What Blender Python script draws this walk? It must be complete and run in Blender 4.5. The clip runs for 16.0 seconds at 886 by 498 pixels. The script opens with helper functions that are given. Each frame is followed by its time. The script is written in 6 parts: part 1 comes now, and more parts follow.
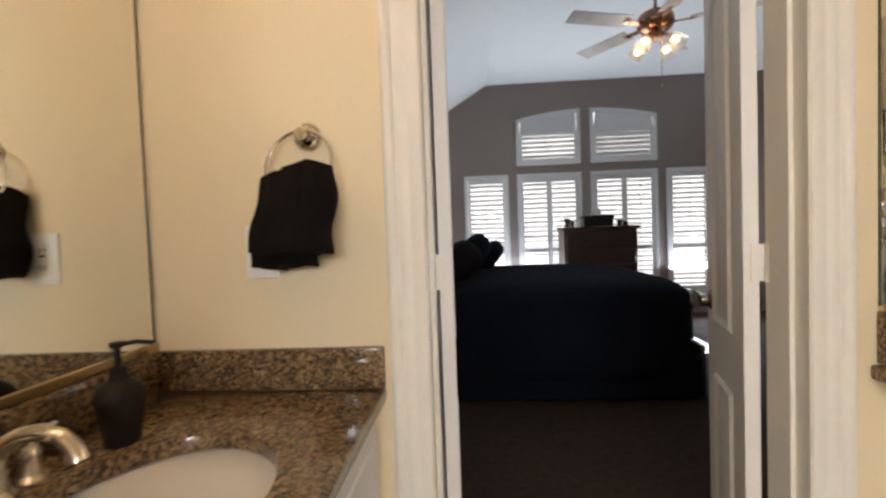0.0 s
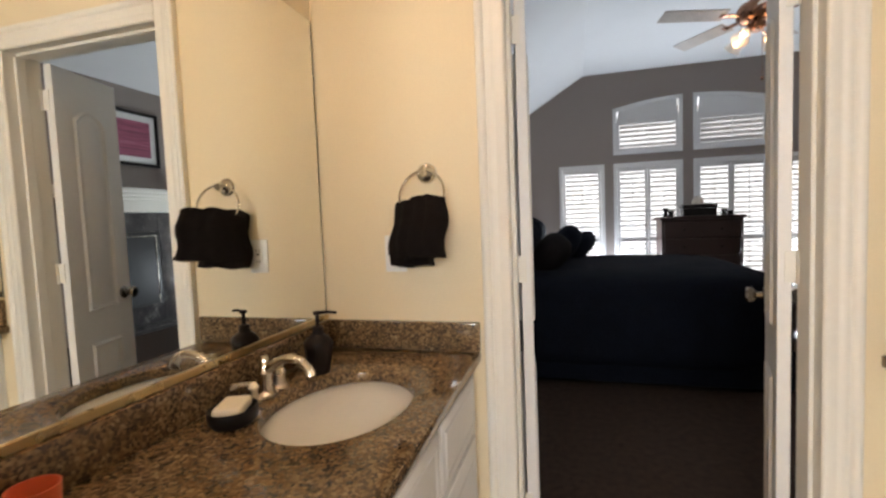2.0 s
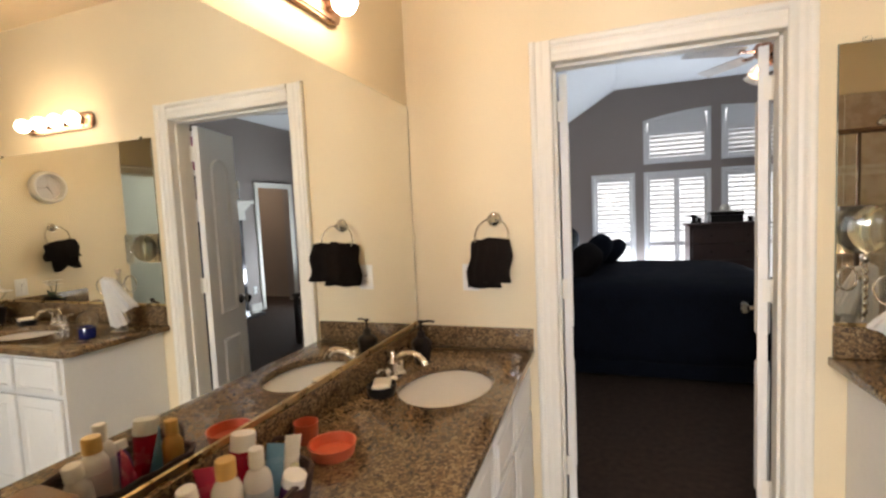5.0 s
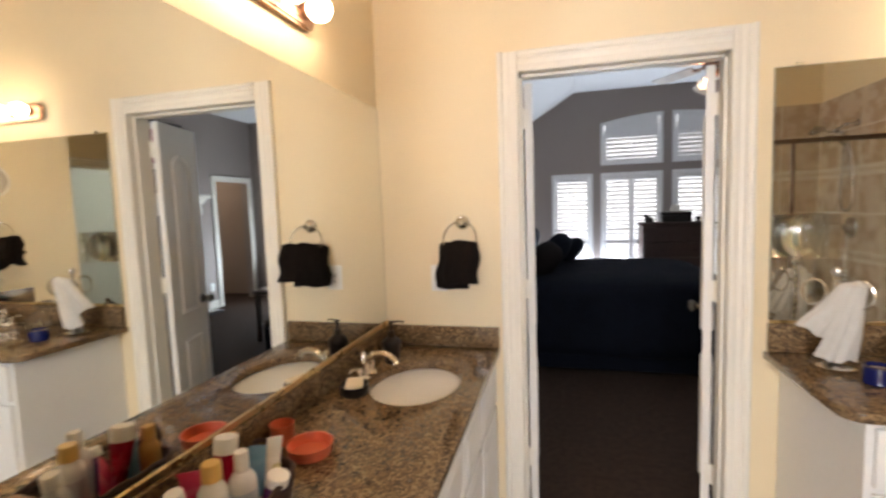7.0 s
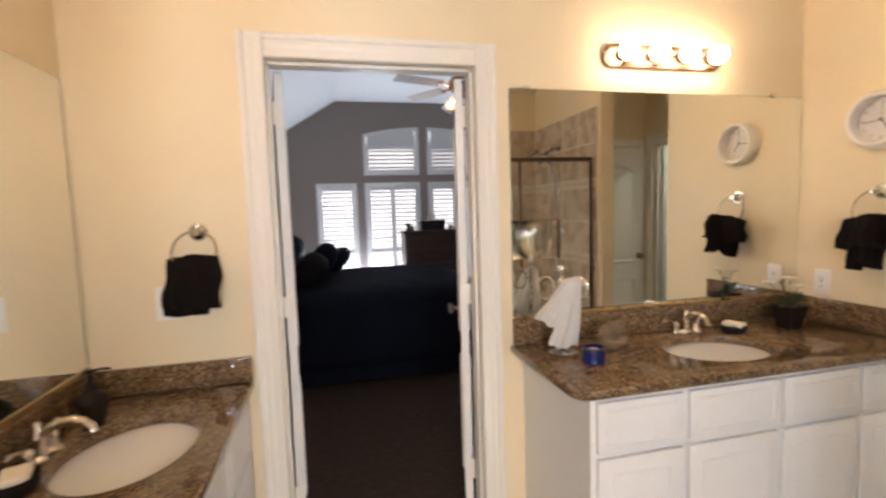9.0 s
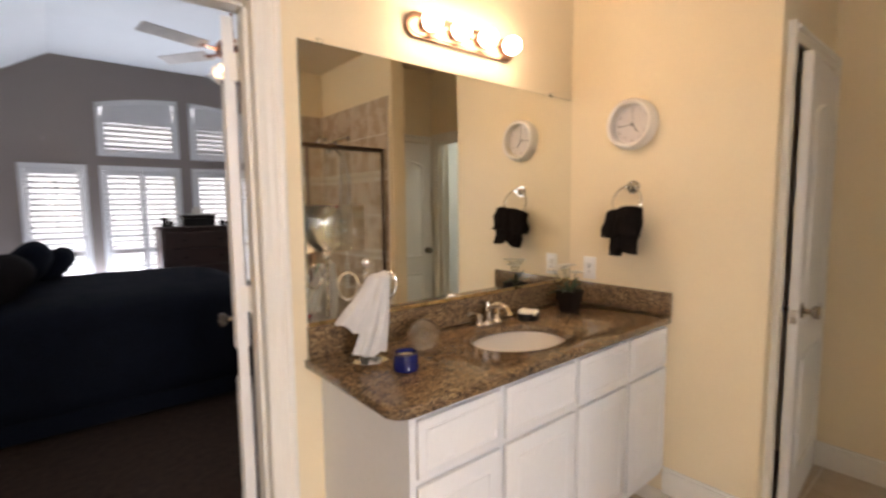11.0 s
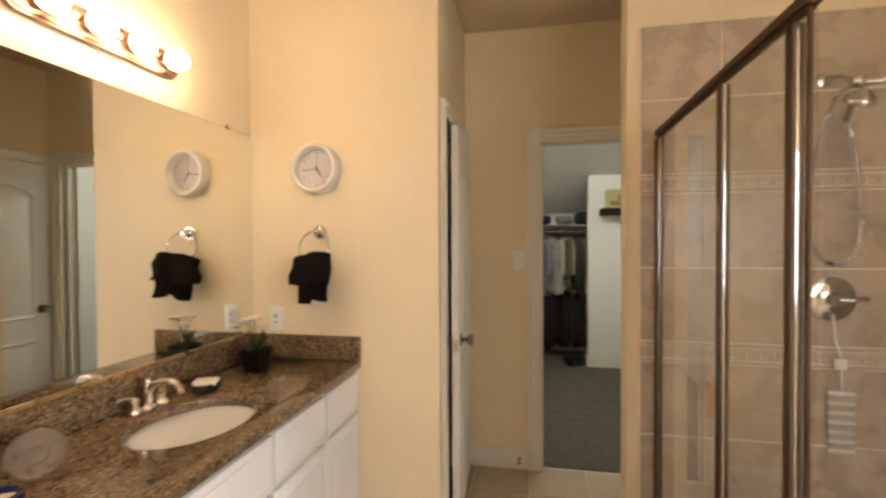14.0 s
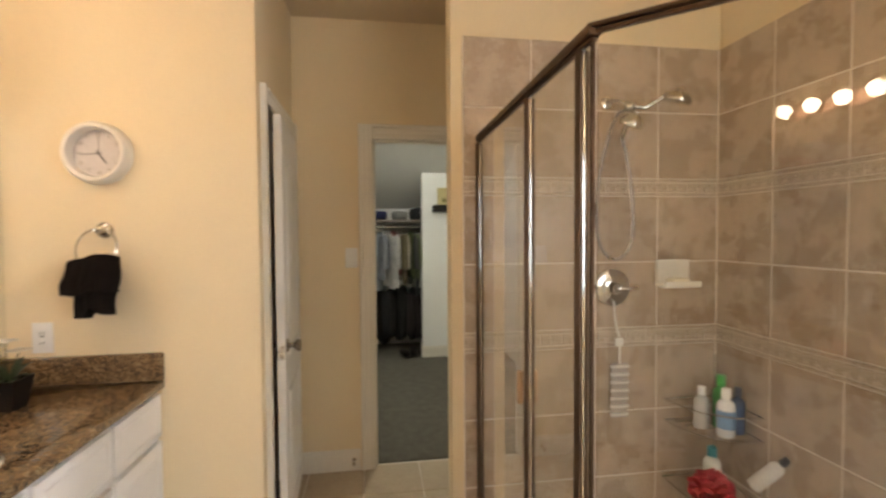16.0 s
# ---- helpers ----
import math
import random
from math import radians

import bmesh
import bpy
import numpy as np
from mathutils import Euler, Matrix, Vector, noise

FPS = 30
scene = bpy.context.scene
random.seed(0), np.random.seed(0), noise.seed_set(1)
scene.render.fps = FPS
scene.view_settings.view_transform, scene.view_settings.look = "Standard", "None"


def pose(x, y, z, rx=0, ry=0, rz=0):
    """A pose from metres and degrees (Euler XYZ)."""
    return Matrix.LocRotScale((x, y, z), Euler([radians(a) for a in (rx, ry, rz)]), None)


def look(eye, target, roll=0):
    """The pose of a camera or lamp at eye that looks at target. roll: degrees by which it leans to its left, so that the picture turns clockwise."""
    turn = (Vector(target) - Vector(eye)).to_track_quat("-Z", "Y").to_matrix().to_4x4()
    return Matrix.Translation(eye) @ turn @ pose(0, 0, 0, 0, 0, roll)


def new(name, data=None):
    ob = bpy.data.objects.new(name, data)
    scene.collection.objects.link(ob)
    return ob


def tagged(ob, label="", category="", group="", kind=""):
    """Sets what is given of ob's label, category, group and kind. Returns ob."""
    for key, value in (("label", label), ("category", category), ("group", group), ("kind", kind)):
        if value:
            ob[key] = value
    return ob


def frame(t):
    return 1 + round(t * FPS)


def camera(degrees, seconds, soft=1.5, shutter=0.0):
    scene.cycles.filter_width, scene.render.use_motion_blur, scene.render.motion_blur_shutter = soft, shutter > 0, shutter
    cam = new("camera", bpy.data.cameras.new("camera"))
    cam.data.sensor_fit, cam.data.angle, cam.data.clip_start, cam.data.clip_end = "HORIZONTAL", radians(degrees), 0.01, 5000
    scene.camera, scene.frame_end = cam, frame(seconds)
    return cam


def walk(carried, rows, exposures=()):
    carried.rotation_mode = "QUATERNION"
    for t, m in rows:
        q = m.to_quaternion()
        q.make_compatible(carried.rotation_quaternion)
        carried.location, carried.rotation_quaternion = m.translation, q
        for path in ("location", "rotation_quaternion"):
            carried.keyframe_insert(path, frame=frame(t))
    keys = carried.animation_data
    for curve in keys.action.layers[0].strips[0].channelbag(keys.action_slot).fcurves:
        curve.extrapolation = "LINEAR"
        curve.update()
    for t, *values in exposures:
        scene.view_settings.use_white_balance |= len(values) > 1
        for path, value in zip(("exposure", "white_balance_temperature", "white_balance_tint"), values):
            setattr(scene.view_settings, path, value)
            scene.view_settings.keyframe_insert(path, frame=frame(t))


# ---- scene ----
cam = camera(87.5, 16.0, soft=2.5, shutter=0.7)
PATH = [
    (0, (0.002, 0.083, 1.182), (-0.128, 2.078, 1.107), -2.1),
    (0.5, (0.026, -0.015, 1.197), (-0.243, 1.965, 1.115), -2.3),
    (1, (0.049, -0.117, 1.209), (-0.362, 1.837, 1.11), -2.2),
    (1.5, (0.071, -0.22, 1.226), (-0.442, 1.71, 1.116), -2.3),
    (2, (0.086, -0.309, 1.258), (-0.459, 1.611, 1.13), -2.3),
    (2.5, (0.107, -0.417, 1.285), (-0.419, 1.509, 1.164), -2.6),
    (3, (0.117, -0.514, 1.34), (-0.397, 1.414, 1.211), -2.4),
    (3.5, (0.113, -0.604, 1.38), (-0.448, 1.311, 1.248), -2.6),
    (4, (0.129, -0.704, 1.43), (-0.53, 1.179, 1.286), -2.9),
    (6.5, (0.038, -0.969, 1.44), (-0.614, 0.916, 1.288), -2.1),
    (7, (0.082, -0.93, 1.471), (-0.425, 0.997, 1.296), -2.0),
    (7.5, (0.08, -0.881, 1.464), (-0.185, 1.094, 1.304), -1.8),
    (8, (0.096, -0.838, 1.485), (0.07, 1.154, 1.308), -2.1),
    (8.5, (0.105, -0.791, 1.473), (0.332, 1.19, 1.307), -2.2),
    (11, (0.207, -0.407, 1.395), (1.479, 1.125, 1.209), -0.6),
    (11.5, (0.246, -0.339, 1.392), (1.724, 0.997, 1.22), -1.5),
    (12, (0.274, -0.305, 1.388), (1.941, 0.793, 1.261), -1.4),
    (12.5, (0.272, -0.279, 1.391), (2.06, 0.614, 1.321), -1.1),
    (13, (0.29, -0.284, 1.406), (2.154, 0.439, 1.361), -1.0),
    (13.5, (0.301, -0.271, 1.41), (2.222, 0.286, 1.384), -0.6),
    (14, (0.317, -0.26, 1.43), (2.278, 0.128, 1.396), -0.3),
    (14.5, (0.326, -0.262, 1.437), (2.316, -0.062, 1.404), -0.2),
    (15, (0.34, -0.271, 1.447), (2.339, -0.221, 1.412), -0.4),
    (15.5, (0.354, -0.297, 1.453), (2.35, -0.411, 1.402), -0.6),
    (16, (0.373, -0.306, 1.454), (2.351, -0.597, 1.387), -0.4),
]
walk(cam, [(t, look(eye, target, roll)) for t, eye, target, roll in PATH],
     exposures=[(0, -0.43, 6850, 15), (3, -0.23, 6800, 15), (6.5, -0.17, 6650, 16), (8.5, -0.27, 6700, 18), (11, -0.22, 6750, 21), (13, -0.15, 7100, 20), (16, -0.06, 6850, 17)])

# ---- world and light ----
world = bpy.data.worlds.new("sky")
scene.world = world
world.use_nodes = True
wn = world.node_tree
sky = wn.nodes.new("ShaderNodeTexSky")
sky.sky_type, sky.sun_disc = "NISHITA", False
sky.sun_elevation, sky.sun_rotation = radians(41), radians(-39)
wn.links.new(sky.outputs[0], wn.nodes["Background"].inputs[0])
wn.nodes["Background"].inputs[1].default_value = 0.12
SUN = bpy.data.lights.new("sun", "SUN")
SUN.energy, SUN.angle, SUN.color = 3.5, radians(0.5), (1.0, 0.95, 0.88)
new("sun", SUN).matrix_world = look((0, 0, 10), (4.28, -5.31, 4.0))


def window_light(name, eye, target, w, h, power, color):
    """An area lamp in a window's opening, standing for the sky's light."""
    la = bpy.data.lights.new(name, "AREA")
    la.shape, la.size, la.size_y, la.energy, la.color = "RECTANGLE", w, h, power, color
    ob = new(name, la)
    ob.matrix_world = look(eye, target)
    return ob


DAY = (0.86, 0.93, 1.0)
BEDROOM_DAY = (0.72, 0.86, 1.0)
for wx, ww, wp in ((0.44, 1.06, 78), (2.83, 0.50, 72)):
    window_light("window_light", (wx, 6.24, 0.47), (wx, 3.6, 2.2), ww, 0.36, wp, BEDROOM_DAY)
BATH_WINDOWS = (-0.44, 0.21, 0.86)
for wx in BATH_WINDOWS:
    window_light("bath_window_light", (wx, -3.33, 1.72), (wx * 0.5 + 0.2, 0, 1.0), 0.30, 0.32, 56, DAY)
# Lamp of an unseen west window, added to cool the shower's back wall.
window_light("added_west_light", (-0.80, -2.05, 1.5), (2.4, -1.2, 0.6), 1.5, 0.92, 14, DAY)


# ---- materials ----
def mat(name, color, rough=0.5, metal=0.0, vary=0.12, scale=8.0, fine=120.0, bump=0.15, dist=0.002, spec=0.5, emit=None, island=0.0):
    """A surface with two scales of variation in colour and roughness and a fine relief."""
    m = bpy.data.materials.new(name)
    m.use_nodes = True
    nt = m.node_tree
    b = nt.nodes["Principled BSDF"]
    tc = nt.nodes.new("ShaderNodeTexCoord")
    n1, n2 = nt.nodes.new("ShaderNodeTexNoise"), nt.nodes.new("ShaderNodeTexNoise")
    n1.inputs["Scale"].default_value, n1.inputs["Detail"].default_value = scale, 5
    n2.inputs["Scale"].default_value, n2.inputs["Detail"].default_value = fine, 3
    for n in (n1, n2):
        nt.links.new(tc.outputs["Object"], n.inputs["Vector"])
    mul = nt.nodes.new("ShaderNodeMath")
    mul.operation = "ADD"
    nt.links.new(n1.outputs["Fac"], mul.inputs[0])
    nt.links.new(n2.outputs["Fac"], mul.inputs[1])
    mr = nt.nodes.new("ShaderNodeMapRange")
    mr.inputs["From Min"].default_value, mr.inputs["From Max"].default_value = 0.6, 1.4
    mr.inputs["To Min"].default_value, mr.inputs["To Max"].default_value = 1 - vary, 1 + vary
    nt.links.new(mul.outputs[0], mr.inputs["Value"])
    last = mr.outputs[0]
    if island:
        oi = nt.nodes.new("ShaderNodeObjectInfo")
        r2 = nt.nodes.new("ShaderNodeMapRange")
        r2.inputs["To Min"].default_value, r2.inputs["To Max"].default_value = 1 - island, 1 + island
        nt.links.new(oi.outputs["Random"], r2.inputs["Value"])
        m2 = nt.nodes.new("ShaderNodeMath")
        m2.operation = "MULTIPLY"
        nt.links.new(last, m2.inputs[0])
        nt.links.new(r2.outputs[0], m2.inputs[1])
        last = m2.outputs[0]
    vm = nt.nodes.new("ShaderNodeVectorMath")
    vm.operation = "SCALE"
    vm.inputs[0].default_value = color
    nt.links.new(last, vm.inputs["Scale"])
    nt.links.new(vm.outputs[0], b.inputs["Base Color"])
    rr = nt.nodes.new("ShaderNodeMapRange")
    rr.inputs["From Min"].default_value, rr.inputs["From Max"].default_value = 0.3, 0.7
    rr.inputs["To Min"].default_value, rr.inputs["To Max"].default_value = max(rough - 0.08 * min(1, rough * 4), 0.02), min(rough + 0.08 * min(1, rough * 4), 1)
    nt.links.new(n1.outputs["Fac"], rr.inputs["Value"])
    nt.links.new(rr.outputs[0], b.inputs["Roughness"])
    b.inputs["Metallic"].default_value = metal
    b.inputs["Specular IOR Level"].default_value = spec
    if bump:
        bp = nt.nodes.new("ShaderNodeBump")
        bp.inputs["Strength"].default_value, bp.inputs["Distance"].default_value = bump, dist
        nt.links.new(n2.outputs["Fac"], bp.inputs["Height"])
        nt.links.new(bp.outputs[0], b.inputs["Normal"])
    if emit:
        b.inputs["Emission Color"].default_value = (*emit[0], 1)
        b.inputs["Emission Strength"].default_value = emit[1]
    return m


def ramp_mat(name, stops, rough, scale, fine, bump=0.0, mix=0.5, vor=0.0, spec=0.5, island=0.0):
    """A mottled stone: two noises through a colour ramp, with crystal flecks."""
    m = mat(name, (1, 1, 1), rough, 0, 0.05, scale, fine, bump, spec=spec)
    nt = m.node_tree
    b = nt.nodes["Principled BSDF"]
    n1, n2 = [n for n in nt.nodes if n.type == "TEX_NOISE"]
    n1.inputs["Detail"].default_value = 8
    if island:
        oi = nt.nodes.new("ShaderNodeObjectInfo")
        off = nt.nodes.new("ShaderNodeVectorMath")
        off.operation = "MULTIPLY_ADD"
        off.inputs[1].default_value = (3.7, 3.7, 3.7)
        nt.links.new(oi.outputs["Location"], off.inputs[0])
        nt.links.new(nt.nodes["Texture Coordinate"].outputs["Object"], off.inputs[2])
        for n in (n1, n2):
            nt.links.new(off.outputs[0], n.inputs["Vector"])
    n1.inputs["Roughness"].default_value = 0.65
    mx = nt.nodes.new("ShaderNodeMix")
    mx.inputs[0].default_value = mix
    nt.links.new(n1.outputs["Fac"], mx.inputs[2])
    src = n2.outputs["Fac"]
    if vor:
        v = nt.nodes.new("ShaderNodeTexVoronoi")
        v.inputs["Scale"].default_value = vor
        nt.links.new(nt.nodes["Texture Coordinate"].outputs["Object"], v.inputs["Vector"])
        sep = nt.nodes.new("ShaderNodeSeparateColor")
        nt.links.new(v.outputs["Color"], sep.inputs[0])
        src = sep.outputs[0]
    nt.links.new(src, mx.inputs[3])
    cr = nt.nodes.new("ShaderNodeValToRGB")
    els = cr.color_ramp.elements
    for i, (p, c) in enumerate(stops):
        e = els[i] if i < 2 else els.new(p)
        e.position, e.color = p, (*c, 1)
    fac = mx.outputs[0]
    if island:
        oi = nt.nodes.new("ShaderNodeObjectInfo")
        r2 = nt.nodes.new("ShaderNodeMapRange")
        r2.inputs["To Min"].default_value, r2.inputs["To Max"].default_value = -island, island
        nt.links.new(oi.outputs["Random"], r2.inputs["Value"])
        ad = nt.nodes.new("ShaderNodeMath")
        nt.links.new(fac, ad.inputs[0])
        nt.links.new(r2.outputs[0], ad.inputs[1])
        fac = ad.outputs[0]
    nt.links.new(fac, cr.inputs[0])
    nt.links.new(cr.outputs[0], b.inputs["Base Color"])
    return m


def glass_mat(name, color=(1, 1, 1), rough=0.0, ior=1.45):
    m = bpy.data.materials.new(name)
    m.use_nodes = True
    b = m.node_tree.nodes["Principled BSDF"]
    b.inputs["Base Color"].default_value = (*color, 1)
    b.inputs["Roughness"].default_value, b.inputs["Transmission Weight"].default_value, b.inputs["IOR"].default_value = rough, 1, ior
    return m


def glow_mat(name, color, power):
    m = bpy.data.materials.new(name)
    m.use_nodes = True
    b = m.node_tree.nodes["Principled BSDF"]
    b.inputs["Base Color"].default_value = (*color, 1)
    b.inputs["Emission Color"].default_value = (*color, 1)
    b.inputs["Emission Strength"].default_value = power
    return m


PAINT = mat("beige_wall_paint", (0.77, 0.645, 0.435), 0.6, vary=0.04, scale=2.5, fine=160, bump=0.25, dist=0.0015)
GREY = mat("grey_wall_paint", (0.305, 0.255, 0.232), 0.65, vary=0.05, scale=2.5, fine=150, bump=0.25, dist=0.0015)
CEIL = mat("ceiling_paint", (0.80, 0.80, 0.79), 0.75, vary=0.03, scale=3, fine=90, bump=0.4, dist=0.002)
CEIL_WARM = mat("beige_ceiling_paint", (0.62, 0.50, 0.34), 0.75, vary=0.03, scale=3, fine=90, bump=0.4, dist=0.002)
TRIM = mat("white_trim_paint", (0.77, 0.735, 0.655), 0.45, vary=0.03, scale=6, fine=60, bump=0.06)
CABINET = mat("white_cabinet_paint", (0.74, 0.735, 0.72), 0.38, vary=0.03, scale=5, fine=50, bump=0.06)
DOORPAINT = mat("white_door_paint", (0.76, 0.74, 0.70), 0.5, vary=0.03, scale=4, fine=70, bump=0.08)
CARPET = mat("brown_carpet", (0.058, 0.038, 0.029), 1.0, vary=0.45, scale=24, fine=320, bump=0.6, dist=0.012, spec=0.1)
CARPET2 = mat("grey_carpet", (0.165, 0.150, 0.122), 1.0, vary=0.3, scale=14, fine=260, bump=1.0, dist=0.012, spec=0.1)
GRANITE = ramp_mat("brown_granite", [(0.18, (0.022, 0.017, 0.013)), (0.84, (0.38, 0.29, 0.18)), (0.34, (0.064, 0.043, 0.028)), (0.46, (0.125, 0.077, 0.040)), (0.56, (0.180, 0.114, 0.058)), (0.67, (0.245, 0.165, 0.088))], 0.10, 32, 110, 0.0, 0.42, 165)
TILE = ramp_mat("taupe_stone_tile", [(0.2, (0.32, 0.243, 0.178)), (0.8, (0.56, 0.455, 0.35)), (0.5, (0.445, 0.352, 0.265))], 0.28, 7, 60, 0.05, 0.3, island=0.05)
BANDTILE = ramp_mat("cream_relief_tile", [(0.3, (0.34, 0.27, 0.20)), (0.7, (0.62, 0.54, 0.44))], 0.3, 60, 150, 0.3, 0.4)
FLOORTILE = ramp_mat("beige_floor_tile", [(0.2, (0.33, 0.25, 0.17)), (0.8, (0.56, 0.46, 0.34)), (0.5, (0.45, 0.36, 0.25))], 0.35, 6, 70, 0.05, 0.35, island=0.05)
GROUT = mat("pale_grout", (0.76, 0.70, 0.62), 0.9, vary=0.1, fine=200)
CHROME = mat("polished_chrome", (0.70, 0.69, 0.67), 0.12, 1.0, 0.03, 10, 80, 0)
# Darker copy of CHROME; the shower set's dark reflections are in the colour.
VALVE = mat("dark_chrome", (0.46, 0.45, 0.44), 0.1, 1.0, 0.03, 10, 80, 0)
HOSE = mat("ribbed_steel_hose", (0.30, 0.28, 0.26), 0.3, 1.0, 0.1, 20, 300, 0.4)
NICKEL = mat("brushed_nickel", (0.62, 0.57, 0.50), 0.25, 1.0, 0.05, 20, 200, 0.05)
# Darker than NICKEL: the knobs' dark reflections are put into the colour.
KNOB = mat("dark_nickel", (0.36, 0.32, 0.27), 0.22, 1.0, 0.06, 20, 200, 0.03)
BRONZE = mat("brushed_bronze_frame", (0.105, 0.068, 0.045), 0.5, 1.0, 0.08, 20, 200, 0.05)
PLATE = mat("bronze_light_plate", (0.27, 0.165, 0.11), 0.32, 0.9, 0.06, 20, 200, 0.05)
BRASS = mat("brass_channel", (0.62, 0.46, 0.24), 0.3, 1.0, 0.06, 20, 200, 0.05)
PORCELAIN = mat("white_porcelain", (0.80, 0.77, 0.70), 0.08, vary=0.02, scale=3, bump=0)
BLACKTOWEL = mat("black_terry", (0.011, 0.008, 0.007), 1.0, vary=0.4, scale=30, fine=420, bump=1.0, dist=0.006, spec=0.1)
WHITETOWEL = mat("white_terry", (0.78, 0.76, 0.72), 1.0, vary=0.06, scale=30, fine=420, bump=1.0, dist=0.006, spec=0.1)
NAVY = mat("navy_bed_linen", (0.006, 0.0076, 0.0125), 0.9, vary=0.35, scale=9, fine=90, bump=0.6, dist=0.012, spec=0.08)
DARKWOOD = mat("dark_stained_wood", (0.030, 0.018, 0.013), 0.35, vary=0.3, scale=5, fine=60, bump=0.15)
MIRROR = mat("mirror_silver", (0.86, 0.87, 0.83), 0.0, 1.0, 0.0, 3, 20, 0)
MIRROR.node_tree.nodes["Principled BSDF"].inputs["Roughness"].default_value = 0.0
for lk in [l for l in MIRROR.node_tree.links if l.to_socket.name == "Roughness"]:
    MIRROR.node_tree.links.remove(lk)
MIRROR_EDGE = mat("mirror_edge", (0.10, 0.12, 0.10), 0.2, 0.4, 0.1, 10, 80, 0)
GLASS = glass_mat("clear_glass", (0.97, 0.99, 0.97))
FROSTED = glass_mat("frosted_shade", (1.0, 0.93, 0.84), 0.35)
PLASTIC = mat("white_plastic", (0.80, 0.79, 0.76), 0.35, vary=0.02, bump=0)
BLACK = mat("black_resin", (0.009, 0.007, 0.006), 0.4, vary=0.2, scale=15, bump=0.1, spec=0.25)
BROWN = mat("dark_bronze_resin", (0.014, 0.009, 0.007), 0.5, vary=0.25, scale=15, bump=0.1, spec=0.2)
SOAP = mat("cream_soap", (0.80, 0.72, 0.56), 0.5, vary=0.04, bump=0.05)
SHUTTER = mat("white_shutter_paint", (0.76, 0.76, 0.76), 0.4, vary=0.03, bump=0.05)
BULB = glow_mat("lit_bulb", (1.0, 0.775, 0.535), 51)
FANBULB = glow_mat("lit_fan_bulb", (1.0, 0.66, 0.36), 18)


# ---- building helpers ----
def bm_new():
    return bmesh.new()


def box(bm, x0, x1, y0, y1, z0, z1, bev=0.0, seg=1):
    r = bmesh.ops.create_cube(bm, size=1, matrix=Matrix.Translation(((x0 + x1) / 2, (y0 + y1) / 2, (z0 + z1) / 2)) @ Matrix.Diagonal((x1 - x0, y1 - y0, z1 - z0, 1)))
    if bev:
        es = list({e for v in r["verts"] for e in v.link_edges})
        bmesh.ops.bevel(bm, geom=es, offset=bev, segments=seg, affect="EDGES", profile=0.5)
    return bm


def lathe(bm, profile, m=None, n=24):
    """Turns (radius, height) rows about z."""
    m = m or Matrix()
    rings = []
    for r, z in profile:
        if r < 1e-5:
            rings.append([bm.verts.new(m @ Vector((0, 0, z)))])
        else:
            rings.append([bm.verts.new(m @ Vector((r * math.cos(2 * math.pi * i / n), r * math.sin(2 * math.pi * i / n), z))) for i in range(n)])
    for a, b in zip(rings, rings[1:]):
        for i in range(n):
            j = (i + 1) % n
            vs = ([a[i], a[j]] if len(a) > 1 else [a[0]]) + ([b[j], b[i]] if len(b) > 1 else [b[0]])
            if len(vs) > 2:
                f = bm.faces.new(vs)
                f.smooth = True
    return bm


def tube(bm, pts, r, n=10, closed=False, radii=None):
    """A round bar along points."""
    pts = [Vector(p) for p in pts]
    k = len(pts)
    rings, up = [], None
    for i, p in enumerate(pts):
        a = pts[(i - 1) % k] if closed or i else p
        b = pts[(i + 1) % k] if closed or i < k - 1 else p
        d = (b - a).normalized()
        if up is None:
            up = d.orthogonal().normalized()
        up = (up - d * up.dot(d)).normalized()
        s = d.cross(up)
        rr = radii[i] if radii else r
        rings.append([bm.verts.new(p + rr * (math.cos(2 * math.pi * q / n) * up + math.sin(2 * math.pi * q / n) * s)) for q in range(n)])
    pairs = list(zip(rings, rings[1:])) + ([(rings[-1], rings[0])] if closed else [])
    for a, b in pairs:
        for i in range(n):
            f = bm.faces.new((a[i], a[(i + 1) % n], b[(i + 1) % n], b[i]))
            f.smooth = True
    if not closed:
        bm.faces.new(rings[0][::-1])
        bm.faces.new(rings[-1])
    return bm


def arc(c, r, a0, a1, n, plane="xz"):
    out = []
    for i in range(n + 1):
        a = radians(a0 + (a1 - a0) * i / n)
        u, v = r * math.cos(a), r * math.sin(a)
        out.append((c[0] + u, c[1], c[2] + v) if plane == "xz" else (c[0], c[1] + u, c[2] + v) if plane == "yz" else (c[0] + u, c[1] + v, c[2]))
    return out


def ball(bm, c, r, sx=1, sy=1, sz=1, u=20, v=12):
    rr = bmesh.ops.create_uvsphere(bm, u_segments=u, v_segments=v, radius=r, matrix=Matrix.Translation(c) @ Matrix.Diagonal((sx, sy, sz, 1)))
    for x in rr["verts"]:
        for f in x.link_faces:
            f.smooth = True
    return bm


def part(name, bm, material, parent=None, label="", at=None):
    """Links a bmesh as one mesh object under a thing or a part."""
    me = bpy.data.meshes.new(name)
    bmesh.ops.recalc_face_normals(bm, faces=bm.faces)
    bm.to_mesh(me)
    bm.free()
    me.set_sharp_from_angle(angle=radians(42))
    me.materials.append(material)
    ob = new(name, me)
    ob.parent = parent
    if at is not None:
        ob.matrix_basis = at if isinstance(at, Matrix) else Matrix.Translation(at)
    return tagged(ob, label)


def thing(name, at, label, category, group="", kind=""):
    """An empty at a thing's base, under which its parts hang."""
    ob = new(name)
    ob.empty_display_size = 0.05
    ob.matrix_basis = at if isinstance(at, Matrix) else Matrix.Translation(at)
    return tagged(ob, label, category, group, kind)


